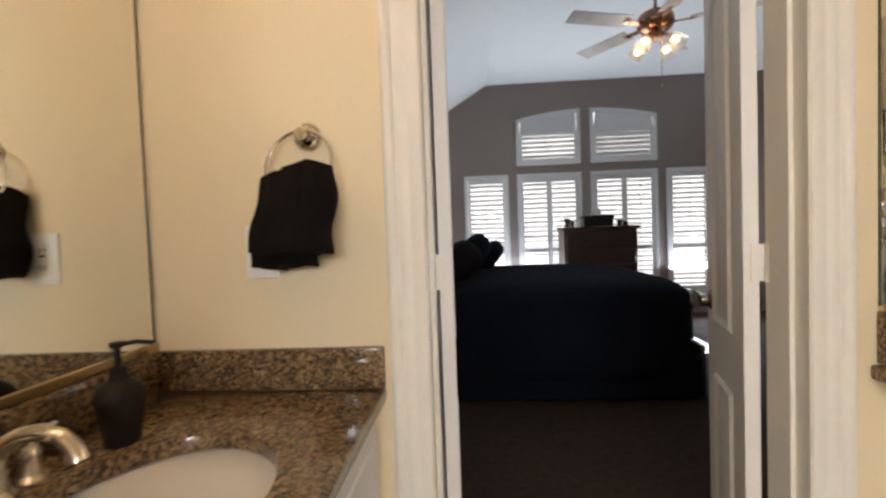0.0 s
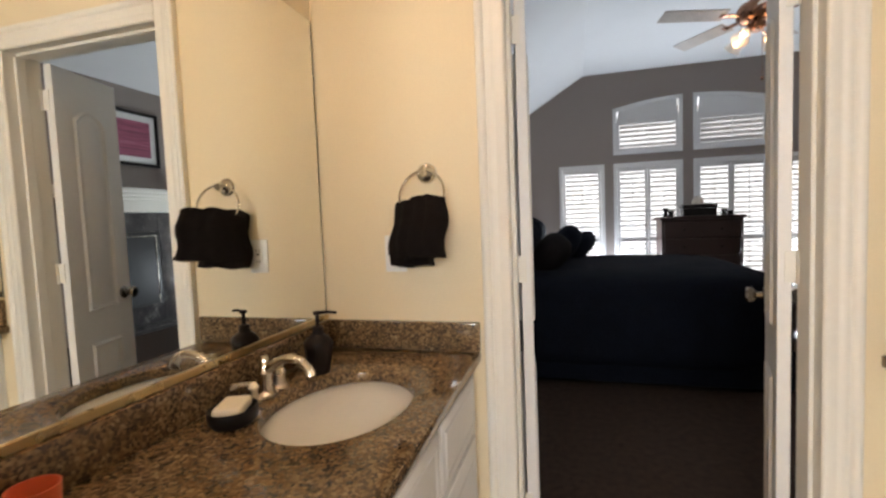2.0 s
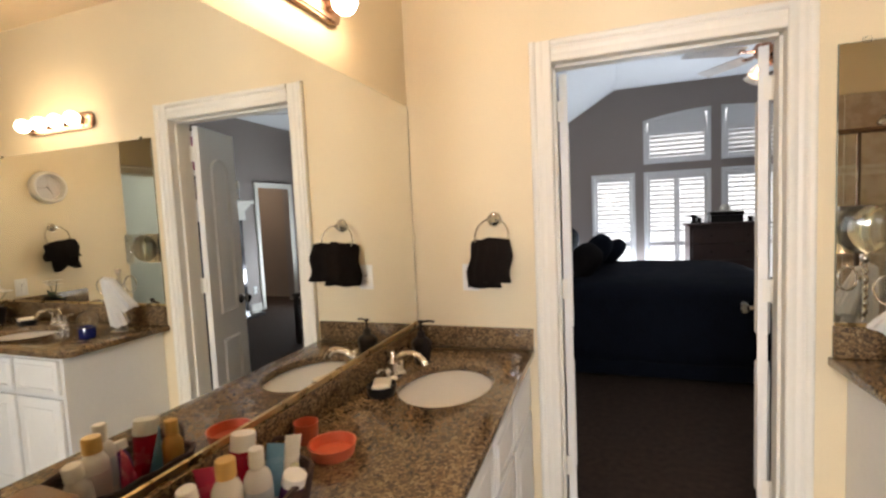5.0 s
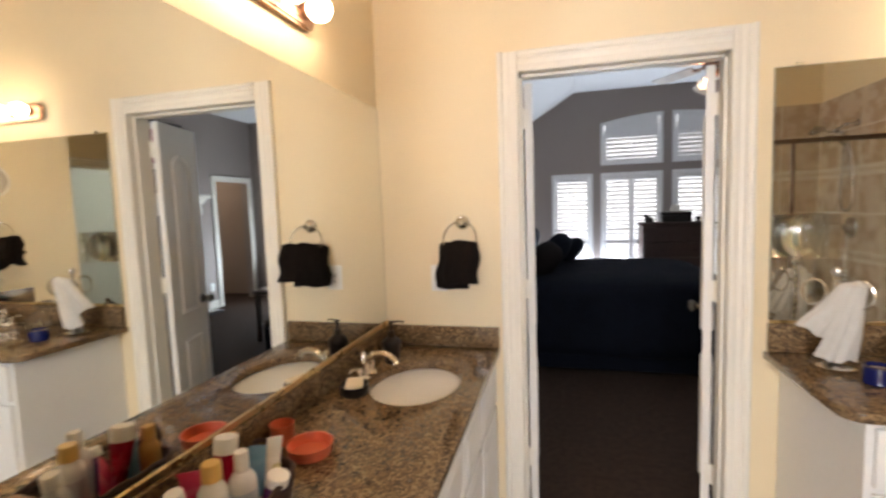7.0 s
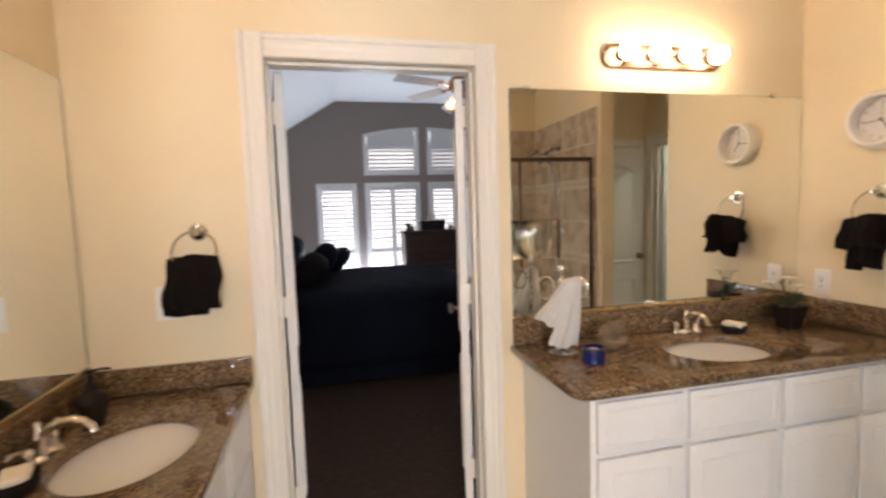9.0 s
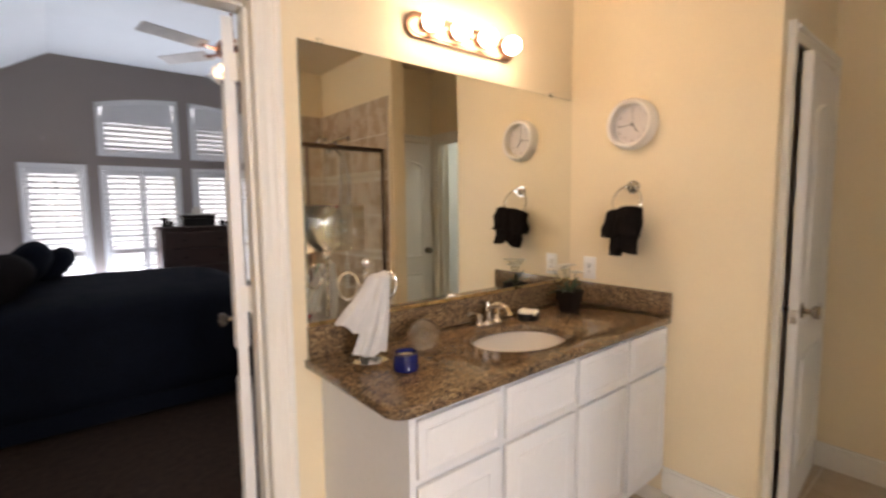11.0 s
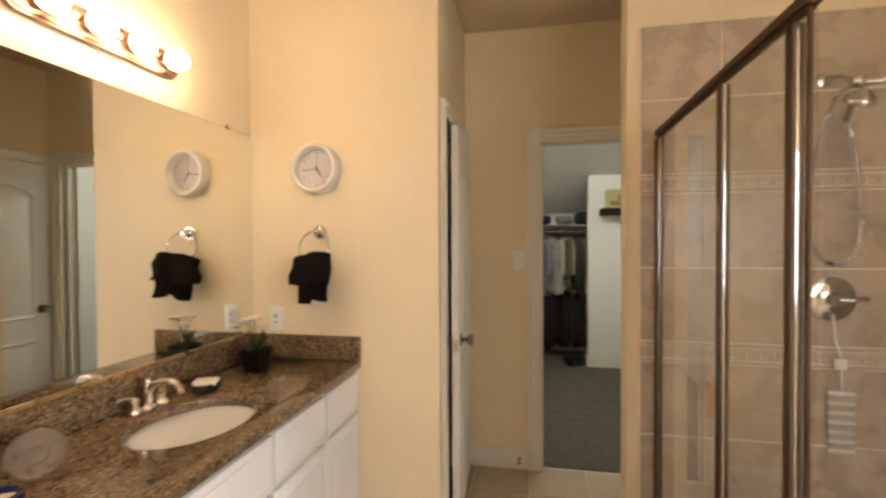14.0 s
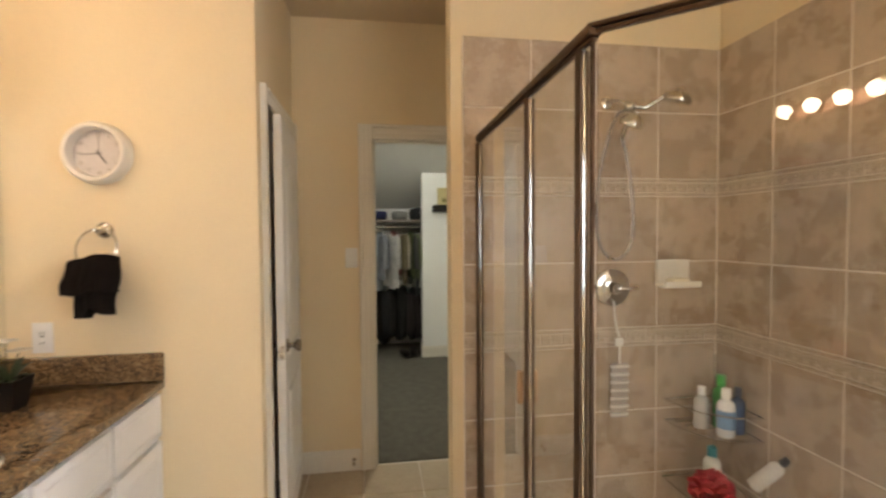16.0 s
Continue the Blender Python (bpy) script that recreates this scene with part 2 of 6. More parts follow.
def setting(name, bm, material, label, category):
    return tagged(part(name, bm, material), label, category, "", "structure")


def wall(name, axis, c0, c1, a0, a1, z0, z1, openings, material, label):
    """A wall c0..c1 thick, running a0..a1 along axis, with openings (a, a, z, z) that go through it."""
    bm = bm_new()
    cuts = sorted({a0, a1, *[o[0] for o in openings], *[o[1] for o in openings]})
    for s, e in zip(cuts, cuts[1:]):
        zs, here = z0, sorted([(o[2], o[3]) for o in openings if o[0] <= s and o[1] >= e])
        for lo, hi in here + [(z1, z1)]:
            if lo > zs:
                if axis == "x":
                    box(bm, s, e, c0, c1, zs, lo)
                else:
                    box(bm, c0, c1, s, e, zs, lo)
            zs = hi
    return setting(name, bm, material, label, "wall")


def profile_bar(bm, m, prof, length):
    """Extrudes a flat profile (u, v) along the z of m."""
    a = [bm.verts.new(m @ Vector((u, v, 0))) for u, v in prof]
    b = [bm.verts.new(m @ Vector((u, v, length))) for u, v in prof]
    k = len(prof)
    for i in range(k):
        bm.faces.new((a[i], a[(i + 1) % k], b[(i + 1) % k], b[i]))
    bm.faces.new(a[::-1])
    bm.faces.new(b)
    return bm


def slab_with_hole(bm, outer, hole, z0, z1):
    """A flat slab with an opening cut through it."""
    def ring(pts):
        vs = [bm.verts.new((x, y, z1)) for x, y in pts]
        return [bm.edges.new((vs[i], vs[(i + 1) % len(vs)])) for i in range(len(vs))]
    es = ring(outer) + ring(hole)
    r = bmesh.ops.triangle_fill(bm, use_beauty=True, edges=es)
    fs = [g for g in r["geom"] if isinstance(g, bmesh.types.BMFace)]
    e = bmesh.ops.extrude_face_region(bm, geom=fs)
    bmesh.ops.translate(bm, verts=[g for g in e["geom"] if isinstance(g, bmesh.types.BMVert)], vec=(0, 0, z0 - z1))
    return bm


def ellipse(cx, cy, rx, ry, n=48):
    return [(cx + rx * math.cos(2 * math.pi * i / n), cy + ry * math.sin(2 * math.pi * i / n)) for i in range(n)]


def casing_prof(w=0.095, t=0.018):
    """A fluted casing: raised outer bead, shallow grooves."""
    return [(0, 0), (0, t * 0.7), (w * 0.06, t), (w * 0.30, t), (w * 0.34, t * 0.9), (w * 0.42, t * 0.9), (w * 0.46, t), (w * 0.60, t), (w * 0.64, t * 0.9), (w * 0.70, t * 0.9), (w * 0.74, t * 1.2), (w * 0.82, t * 1.45), (w * 0.94, t * 1.45), (w, t * 1.2), (w, 0)]


# ---- the bathroom's shell ----
A, D, B, H = -0.748, 1.113, 2.384, 2.74
OX0, OX1, OH = -0.10, 0.705, 2.03
wall("wall_north", "x", D, D + 0.12, A - 0.12, B + 0.12, 0, H, [(OX0 - 0.02, OX1 + 0.02, 0, OH + 0.02)], PAINT, "beige painted wall with the bedroom doorway")
wall("wall_west", "y", A - 0.12, A, -3.3, D, 0, H, [(-2.85, -1.25, 1.0, 2.0)], PAINT, "beige painted wall behind the vanity mirror")
wall("wall_east", "y", B, B + 0.12, 0.17, D, 0, H, [], PAINT, "beige painted wall with the clock")
wall("wall_passage", "x", 0.17, 0.29, B + 0.12, 3.24, 0, H, [(2.52, 3.18, 0, 2.05)], PAINT, "beige painted passage wall with a door")
wall("wall_closet_front", "y", 3.24, 3.36, -2.04, 0.41, 0, H, [(-1.08, -0.30, 0, OH + 0.02)], PAINT, "beige painted wall with the closet doorway")
wall("wall_passage_south", "x", -1.32, -1.20, B + 0.12, 3.24, 0, H, [], PAINT, "beige painted passage end wall")
wall("wall_shower_back", "y", B, B + 0.12, -2.04, -0.640, 0, H, [], PAINT, "beige painted wall above the shower tiles")
wall("wall_shower_side", "x", -2.06, -1.94, 0.75, B, 0, H, [], PAINT, "beige painted wall above the shower tiles")
wall("wall_south", "x", -3.42, -3.3, A - 0.12, B + 0.12, 0, H, [(x - 0.2, x + 0.2, 1.52, 1.92) for x in BATH_WINDOWS], PAINT, "plain beige back wall")
wall("wall_south_east", "y", B, B + 0.12, -3.3, -2.04, 0, H, [], PAINT, "plain beige wall")
wall("wall_partition", "x", -0.97, -0.853, A, -0.190, 0, H, [], PAINT, "beige partition at the vanity's end")
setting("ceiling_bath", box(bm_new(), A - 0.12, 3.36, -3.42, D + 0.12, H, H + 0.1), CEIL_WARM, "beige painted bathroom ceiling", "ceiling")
floor = setting("floor", box(bm_new(), A - 0.12, 3.30, -3.42, D + 0.06, -0.12, -0.008), GROUT, "beige ceramic tile floor with pale grout", "floor")
# toilet room behind the ajar door
wall("wall_toilet_north", "x", D + 0.12, D + 0.24, B + 0.12, 3.36, 0, H, [], PAINT, "plain beige wall")
wall("wall_toilet_east", "y", 3.24, 3.36, 0.41, D + 0.12, 0, H, [], PAINT, "plain beige wall")


def casing(name, m, width, height, label, w=0.088):
    """Three fluted boards round an opening; m: x along the wall, y out of it."""
    t = thing(name, m, label, "door casing", "", "structure")
    for s in (0, 1):
        bm = bm_new()
        mm = Matrix.Diagonal((1 if s else -1, 1, 1, 1))
        mm.translation = Vector((width if s else 0, 0, 0))
        profile_bar(bm, mm, casing_prof(w), height + w)
        part("casing_board", bm, TRIM, t)
    bm = bm_new()
    mm = Matrix(((0, 0, 1, 0), (0, 1, 0, 0), (1, 0, 0, height), (0, 0, 0, 1)))
    profile_bar(bm, mm, casing_prof(w), width)
    part("head_board", bm, TRIM, t)
    return t


casing("trim_door_bath", pose(OX1, D, 0, 0, 0, 180), OX1 - OX0, OH, "white fluted wooden door casing on the bathroom side")
casing("trim_door_bedroom", pose(OX0, D + 0.12, 0), OX1 - OX0, OH, "white fluted wooden door casing on the bedroom side")


def jamb(name, m, width, depth, height, label):
    t = thing(name, m, label, "door jamb", "", "structure")
    for x0, x1 in ((-0.02, 0), (width, width + 0.02)):
        part("jamb_board", box(bm_new(), x0, x1, -0.002, depth + 0.002, 0, height, 0.001), TRIM, t)
    part("head_board", box(bm_new(), -0.02, width + 0.02, -0.002, depth + 0.002, height, height + 0.02, 0.001), TRIM, t)
    for x0, x1 in ((0, 0.012), (width - 0.012, width)):
        part("stop_strip", box(bm_new(), x0, x1, 0.03, 0.07, 0, height - 0.012, 0.002), TRIM, t)
    part("stop_strip", box(bm_new(), 0.012, width - 0.012, 0.03, 0.07, height - 0.012, height, 0.002), TRIM, t)
    return t


jamb("jamb_bath", pose(OX0, D, 0), OX1 - OX0, 0.12, OH, "white painted door jamb with dark strike slots")
casing("trim_closet", pose(3.24, -1.08, 0, 0, 0, 90), 0.78, OH, "white fluted casing of the closet doorway")
jamb("jamb_closet", pose(3.24, -0.30, 0, 0, 0, -90), 0.78, 0.12, OH, "white painted closet jamb")
casing("trim_toilet", pose(3.18, 0.17, 0, 0, 0, 180), 0.66, 2.03, "white casing of the ajar door", 0.07)


def panel_face(bm, x0, x1, z0, z1, y, rise=0.0, flip=1, inset=0.018, deep=0.0045, n=10):
    """A raised panel outline on a door face at y: sunk moulding round a field, with an arched head if rise > 0."""
    def outline(k):
        a, b, c, d = x0 + k, x1 - k, z0 + k, z1 - k
        pts = [(a, c), (b, c)]
        if rise:
            for i in range(n + 1):
                u = i / n
                pts.append((b + (a - b) * u, d - rise + rise * math.sin(math.pi * u) ** 0.8))
        else:
            pts += [(b, d), (a, d)]
        return pts
    rings = [[bm.verts.new((x, y + flip * h, z)) for x, z in outline(k)] for k, h in ((0, 0.0005), (inset * 0.35, deep), (inset, -deep * 0.5), (inset * 2.2, deep * 0.6))]
    for a, b in zip(rings, rings[1:]):
        for i in range(len(a)):
            j = (i + 1) % len(a)
            bm.faces.new((a[i], a[j], b[j], b[i]))
    bm.faces.new(rings[-1])


def knob(parent, at, side, mat_=None):
    bm = bm_new()
    m = Matrix.Translation(at) @ pose(0, 0, 0, -90 * side, 0, 0)
    lathe(bm, [(0, 0), (0.032, 0), (0.033, 0.004), (0.028, 0.009), (0.013, 0.012), (0.011, 0.030), (0.020, 0.036), (0.028, 0.046), (0.029, 0.056), (0.023, 0.064), (0, 0.067)], m, 20)
    return part("door_handle", bm, mat_ or KNOB, parent, "satin nickel door knob")


def door_leaf(name, m, w, h, label, side, knobs=True):
    """A moulded leaf, hinge pin at the origin, leaf along x; side: towards which y its body lies from the pin."""
    t = thing(name, m, label, "door", "", "structure")
    c = side * 0.0325
    part("leaf", box(bm_new(), 0.004, w, c - 0.0175, c + 0.0175, 0.012, h, 0.0015), DOORPAINT, t)
    for fl in (1, -1):
        for lo, hi, rise in ((0.88, h - 0.17, 0.055), (0.20, 0.72, 0.0)):
            bm = bm_new()
            panel_face(bm, 0.10, w - 0.10, lo, hi, c + fl * 0.0178, rise, fl, 0.026, 0.0095)
            part("panel", bm, DOORPAINT, t)
    if knobs:
        knob(t, (w - 0.055, c + 0.0175, 0.94), 1)
        knob(t, (w - 0.055, c - 0.0175, 0.94), -1)
    part("latch_plate", box(bm_new(), w - 0.001, w + 0.0015, c - 0.0125, c + 0.0125, 0.89, 0.95, 0.0005), NICKEL, t)
    for z in (0.26, 1.08, 1.86):
        hg = bm_new()
        box(hg, 0.0, 0.004, min(0, c), max(0, c), z - 0.045, z + 0.045)
        tube(hg, [(0, 0, z - 0.048), (0, 0, z + 0.048)], 0.006, 10)
        part("hinge", hg, TRIM, t, "white painted butt hinge")
    return t


door_leaf("door_bath", pose(OX1, D + 0.126, 0, 0, 0, 75), 0.398, 2.02, "white moulded double-door leaf standing open into the bedroom", 1)
door_leaf("door_bath_left", pose(OX0, D + 0.126, 0, 0, 0, 97), 0.398, 2.02, "white moulded double-door leaf standing open into the bedroom", -1, False)
door_leaf("door_linen", pose(2.56, -1.20, 0, 0, 0, 0), 0.62, 2.02, "white moulded linen closet door, closed", 1)
casing("trim_linen", pose(2.55, -1.20, 0), 0.64, 2.03, "white casing of the linen closet door", 0.07)
door_leaf("door_toilet", pose(3.178, 0.19, 0, 0, 0, 180 + 3.5), 0.652, 1.99, "white moulded door standing slightly ajar", 1)

# ---- the bedroom's shell ----
BX0, BX1, BY0, BY1, BH = -0.95, 3.85, D + 0.12, 6.33, 3.095
SL = 0.615
WINS = [(-0.09, 0.50), (0.615, 1.455), (1.58, 2.435), (2.545, 3.115)]
wall("wall_bedroom_north", "x", BY1, BY1 + 0.15, BX0 - 0.12, BX1 + 0.12, 0, 3.3, [(a + 0.03, b - 0.03, 0.27, 1.87) for a, b in WINS] + [(WINS[1][0] + 0.03, WINS[1][1] - 0.03, 2.04, 2.74), (WINS[2][0] + 0.03, WINS[2][1] - 0.03, 2.04, 2.74)], GREY, "grey painted bedroom wall with shuttered windows")
wall("wall_bedroom_west", "y", BX0 - 0.12, BX0, BY0, BY1, 0, 3.3, [], GREY, "grey painted bedroom wall behind the bed")
wall("wall_bedroom_east", "y", BX1, BX1 + 0.12, BY0, BY1, 0, 3.3, [(5.40, 6.18, 0, 2.05)], GREY, "grey painted bedroom wall with fireplace and doorway")
wall("wall_bedroom_south", "x", BY0 - 0.004, BY0 + 0.012, OX1 + 0.02, BX1, 0, 3.3, [], GREY, "grey painted bedroom side of the bathroom wall")
wall("wall_bedroom_south_west", "x", BY0 - 0.004, BY0 + 0.012, BX0, OX0 - 0.02, 0, 3.3, [], GREY, "grey painted bedroom side of the bathroom wall")
bm = bm_new()
box(bm, 0.243, BX1 + 0.12, BY0 - 0.1, BY1 + 0.15, BH, BH + 0.1)
sl = [(0.243, BH), (BX0 - 0.12, BH - SL * (0.243 - BX0 + 0.12)), (BX0 - 0.12, BH - SL * (0.243 - BX0 + 0.12) + 0.1), (0.243, BH + 0.1)]
profile_bar(bm, Matrix(((1, 0, 0, 0), (0, 0, 1, BY0 - 0.1), (0, 1, 0, 0), (0, 0, 0, 1))), sl, BY1 - BY0 + 0.25)
setting("ceiling_bedroom", bm, CEIL, "white bedroom ceiling with a sloped side", "ceiling")
setting("floor_bedroom", box(bm_new(), BX0 - 0.12, 5.6, D + 0.061, BY1 + 0.15, -0.12, 0.002), CARPET, "dark brown cut-pile bedroom carpet", "carpet")
# hall beyond the bedroom's doorway
wall("wall_hall", "y", 5.4, 5.5, 4.6, 6.6, 0, 2.6, [], mat("tan_wall_paint", (0.33, 0.25, 0.2), 0.6, vary=0.05), "tan painted hall wall")
# Unseen end walls and ceiling, added to keep outside light off the hall.
wall("wall_hall_unseen_north", "x", 6.48, 6.6, BX1 + 0.12, 5.5, 0, 2.6, [], bpy.data.materials["tan_wall_paint"], "tan painted hall wall")
wall("wall_hall_unseen_south", "x", 4.5, 4.6, BX1 + 0.12, 5.5, 0, 2.6, [], bpy.data.materials["tan_wall_paint"], "tan painted hall wall")
setting("ceiling_hall", box(bm_new(), BX1 + 0.12, 5.5, 4.5, 6.6, 2.5, 2.6), CEIL, "white hall ceiling, unseen, closing the hall to skylight", "ceiling")
casing("trim_hall", pose(BX1, 5.40, 0, 0, 0, 90), 0.78, 2.03, "white casing of the hall doorway")

# ---- the closet ----
wall("wall_closet_north", "x", 0.29, 0.41, 3.36, 6.6, 0, 2.9, [], CEIL, "white closet wall")
wall("wall_closet_back", "y", 6.5, 6.62, -2.04, 0.29, 0, 2.9, [], CEIL, "white closet back wall")
wall("wall_closet_south", "x", -2.04, -1.92, 3.36, 6.5, 0, 2.9, [], CEIL, "white closet wall")
wall("wall_closet_partition", "x", -1.92, -0.855, 5.75, 5.90, 0, 2.9, [], CEIL, "white closet partition wall")
bm = bm_new()
profile_bar(bm, Matrix(((1, 0, 0, 0), (0, 0, 1, -2.04), (0, 1, 0, 0), (0, 0, 0, 1))), [(3.36, 2.74), (4.6, 2.74), (6.5, 1.78), (6.5, 1.9), (4.6, 2.84), (3.36, 2.84)], 2.4)
setting("ceiling_closet", bm, CEIL, "white closet ceiling sloping down at the back", "ceiling")
setting("floor_closet", box(bm_new(), 3.301, 6.62, -2.04, 0.41, -0.12, 0.002), CARPET2, "grey cut-pile closet carpet", "carpet")


# ---- vanities ----
def vanity_top(name, at, outer, hole, z, label):
    bm = slab_with_hole(bm_new(), outer, hole, -0.032, 0)
    bmesh.ops.recalc_face_normals(bm, faces=bm.faces)
    bmesh.ops.bevel(bm, geom=[e for e in bm.edges if e.is_valid and len(e.link_faces) == 2 and abs(e.link_faces[0].normal.angle(e.link_faces[1].normal)) > 1.0], offset=0.006, segments=2, affect="EDGES", profile=0.5)
    return tagged(part(name, bm, GRANITE, None, label, at), label, "countertop")


def rounded(x0, x1, y0, y1, corner, r=0.06, n=6):
    """A rectangle whose named corners are rounded."""
    out = []
    for (cx, cy, sx, sy, a0, nm) in ((x0, y0, 1, 1, 180, "sw"), (x1, y0, -1, 1, 270, "se"), (x1, y1, -1, -1, 0, "ne"), (x0, y1, 1, -1, 90, "nw")):
        if nm in corner:
            out += [(cx + sx * r + r * math.cos(radians(a0 + 90 * i / n)), cy + sy * r + r * math.sin(radians(a0 + 90 * i / n))) for i in range(n + 1)]
        else:
            out.append((cx, cy))
    return out


LZ, RZ = 0.835, 0.868
SLX, SLY, SRX, SRY = -0.455, 0.66, 1.60, 0.80
vanity_top("countertop", (0, 0, LZ), rounded(A + 0.001, -0.205, -0.852, D - 0.001, ()), ellipse(SLX, SLY, 0.165, 0.215), LZ, "polished brown speckled granite countertop on the long vanity")
vanity_top("countertop", (0, 0, RZ), rounded(0.835, B - 0.001, 0.545, D - 0.001, ("sw",)), ellipse(SRX, SRY, 0.215, 0.165), RZ, "polished brown speckled granite countertop beside the doorway")


def splash(x0, x1, y0, y1, z, h):
    tagged(part("backsplash", box(bm_new(), x0, x1, y0, y1, 0, h, 0.003, 2), GRANITE, None, "", (0, 0, z + 0.001)), "polished granite backsplash standing on the countertop", "backsplash")


splash(A + 0.001, A + 0.021, -0.852, D - 0.001, LZ, 0.093)
splash(A + 0.022, -0.205, D - 0.021, D - 0.001, LZ, 0.093)
splash(0.848, B - 0.022, D - 0.021, D - 0.001, RZ, 0.112)
splash(B - 0.021, B - 0.001, 0.545, D - 0.001, RZ, 0.112)


def sink(at, rx, ry, label):
    t = thing("sink", at, label, "sink")
    bm = bm_new()
    prof = [(1.05, -0.032), (1.0, -0.034), (0.97, -0.05), (0.90, -0.09), (0.75, -0.125), (0.5, -0.145), (0.12, -0.155), (0.12, -0.17), (0.6, -0.16), (0.88, -0.13), (1.02, -0.08), (1.05, -0.04), (1.05, -0.032)]
    lathe(bm, prof, Matrix.Diagonal((rx, ry, 1, 1)), 48)
    part("bowl", bm, PORCELAIN, t)
    bm = bm_new()
    lathe(bm, [(0, -0.152), (0.014, -0.152), (0.017, -0.151), (0.022, -0.152), (0.022, -0.158)], None, 20)
    part("drain", bm, CHROME, t, "chrome drain")
    bm = bm_new()
    mo = Matrix.Translation((rx * 0.86, 0, -0.09)) if ry > rx else Matrix.Translation((0, -ry * 0.86, -0.09))
    lathe(bm, [(0, 0.004), (0.007, 0.004), (0.011, 0.001), (0.011, -0.004)], mo @ (pose(0, 0, 0, 0, -60, 0) if ry > rx else pose(0, 0, 0, -60, 0, 0)), 14)
    part("overflow", bm, CHROME, t, "chrome overflow ring")


sink((SLX, SLY, LZ), 0.165, 0.215, "white oval undermount porcelain sink")
sink((SRX, SRY, RZ), 0.215, 0.165, "white oval undermount porcelain sink")


def faucet(at, rz, label):
    """A widespread faucet with an arched spout and two lever handles; spout points along +x."""
    t = thing("faucet", pose(*at, 0, 0, rz), label, "faucet")
    bm = bm_new()
    lathe(bm, [(0, 0), (0.027, 0), (0.027, 0.006), (0.018, 0.014), (0.015, 0.05), (0.019, 0.06), (0.015, 0.07), (0.013, 0.085), (0.009, 0.10), (0, 0.103)], None, 20)
    part("spout_base", bm, NICKEL, t)
    pts = [(0, 0, 0.06), (0.02, 0, 0.078), (0.05, 0, 0.094), (0.08, 0, 0.098), (0.105, 0, 0.091), (0.122, 0, 0.075), (0.128, 0, 0.058)]
    part("spout", tube(bm_new(), pts, 0.011, 12, radii=[0.013, 0.0125, 0.012, 0.0115, 0.011, 0.012, 0.0135]), NICKEL, t)
    for s in (-1, 1):
        bm = bm_new()
        lathe(bm, [(0, 0), (0.024, 0), (0.024, 0.006), (0.016, 0.012), (0.013, 0.032), (0.017, 0.042), (0.012, 0.052), (0, 0.056)], Matrix.Translation((0, s * 0.054, 0)), 20)
        hd = part("handle", bm, NICKEL, t)
        part("lever", tube(bm_new(), [(0, s * 0.054, 0.048), (-0.008, s * 0.080, 0.056), (-0.012, s * 0.112, 0.060)], 0.006, 8, radii=[0.007, 0.005, 0.008]), NICKEL, hd)


faucet((A + 0.085, SLY, LZ), 0, "brushed nickel two-handle faucet behind the oval sink")
faucet((SRX + 0.055, D - 0.085, RZ), -90, "brushed nickel two-handle faucet behind the oval sink")


def raised_front(name, parent, m, w, h, label=""):
    """A cabinet door or drawer front with a raised panel; m: x along the front, y outwards."""
    bm = bm_new()
    box(bm, 0, w, 0, 0.019, 0, h, 0.004, 2)
    f = part(name, bm, CABINET, parent, label, m)
    bm = bm_new()
    k = 0.05 if h > 0.25 else 0.022
    panel_face(bm, k, w - k, k, h - k, 0.0193, 0, 1, 0.016, 0.004)
    part("raised_panel", bm, CABINET, f)
    return f


# long vanity
van = thing("vanity_cabinet", (A, 0, 0), "white painted raised-panel vanity cabinet under granite", "cabinet")
part("body", box(bm_new(), 0.002, 0.515, -0.851, D - 0.002, 0.09, LZ - 0.033), CABINET, van)
part("toe_kick", box(bm_new(), 0.002, 0.45, -0.850, D - 0.004, 0.0, 0.088), CABINET, van)
yy = -0.80
for w in (0.44, 0.36, 0.36, 0.30, 0.38):
    raised_front("drawer", van, pose(0.516, yy + w - 0.01, LZ - 0.215, 0, 0, -90), w - 0.02, 0.168)
    raised_front("door", van, pose(0.516, yy + w - 0.01, 0.13, 0, 0, -90), w - 0.02, LZ - 0.215 - 0.15)
    yy += w
# short vanity
van2 = thing("vanity_cabinet", (0.895, D, 0), "white painted raised-panel vanity cabinet beside the doorway", "cabinet")
part("body", box(bm_new(), 0, B - 0.897, -0.540, -0.002, 0.09, RZ - 0.033), CABINET, van2)
part("toe_kick", box(bm_new(), 0.01, B - 0.899, -0.47, -0.004, 0.0, 0.088), CABINET, van2)
xx = 0.006
for w in (0.35, 0.40, 0.37, 0.355):
    raised_front("drawer", van2, pose(xx + w - 0.012, -0.541, RZ - 0.220, 0, 0, 180), w - 0.024, 0.172)
    raised_front("door", van2, pose(xx + w - 0.012, -0.541, 0.13, 0, 0, 180), w - 0.024, RZ - 0.220 - 0.15)
    xx += w

# ---- mirrors ----
mr1 = thing("wall_mirror", (A, 0, 0), "large frameless wall mirror over the long vanity", "mirror")
part("backing", box(bm_new(), 0.0005, 0.004, -0.835, D - 0.006, 0.945, 1.934), MIRROR_EDGE, mr1)
part("mirror_glass", box(bm_new(), 0.0042, 0.0065, -0.833, D - 0.015, 0.947, 1.932), MIRROR, mr1)
part("channel", box(bm_new(), 0.0005, 0.012, -0.835, D - 0.004, 0.931, 0.948, 0.001), BRASS, mr1, "brass-coloured channel under the mirror")
mr2 = thing("wall_mirror", (0, D, 0), "large frameless wall mirror over the short vanity", "mirror")
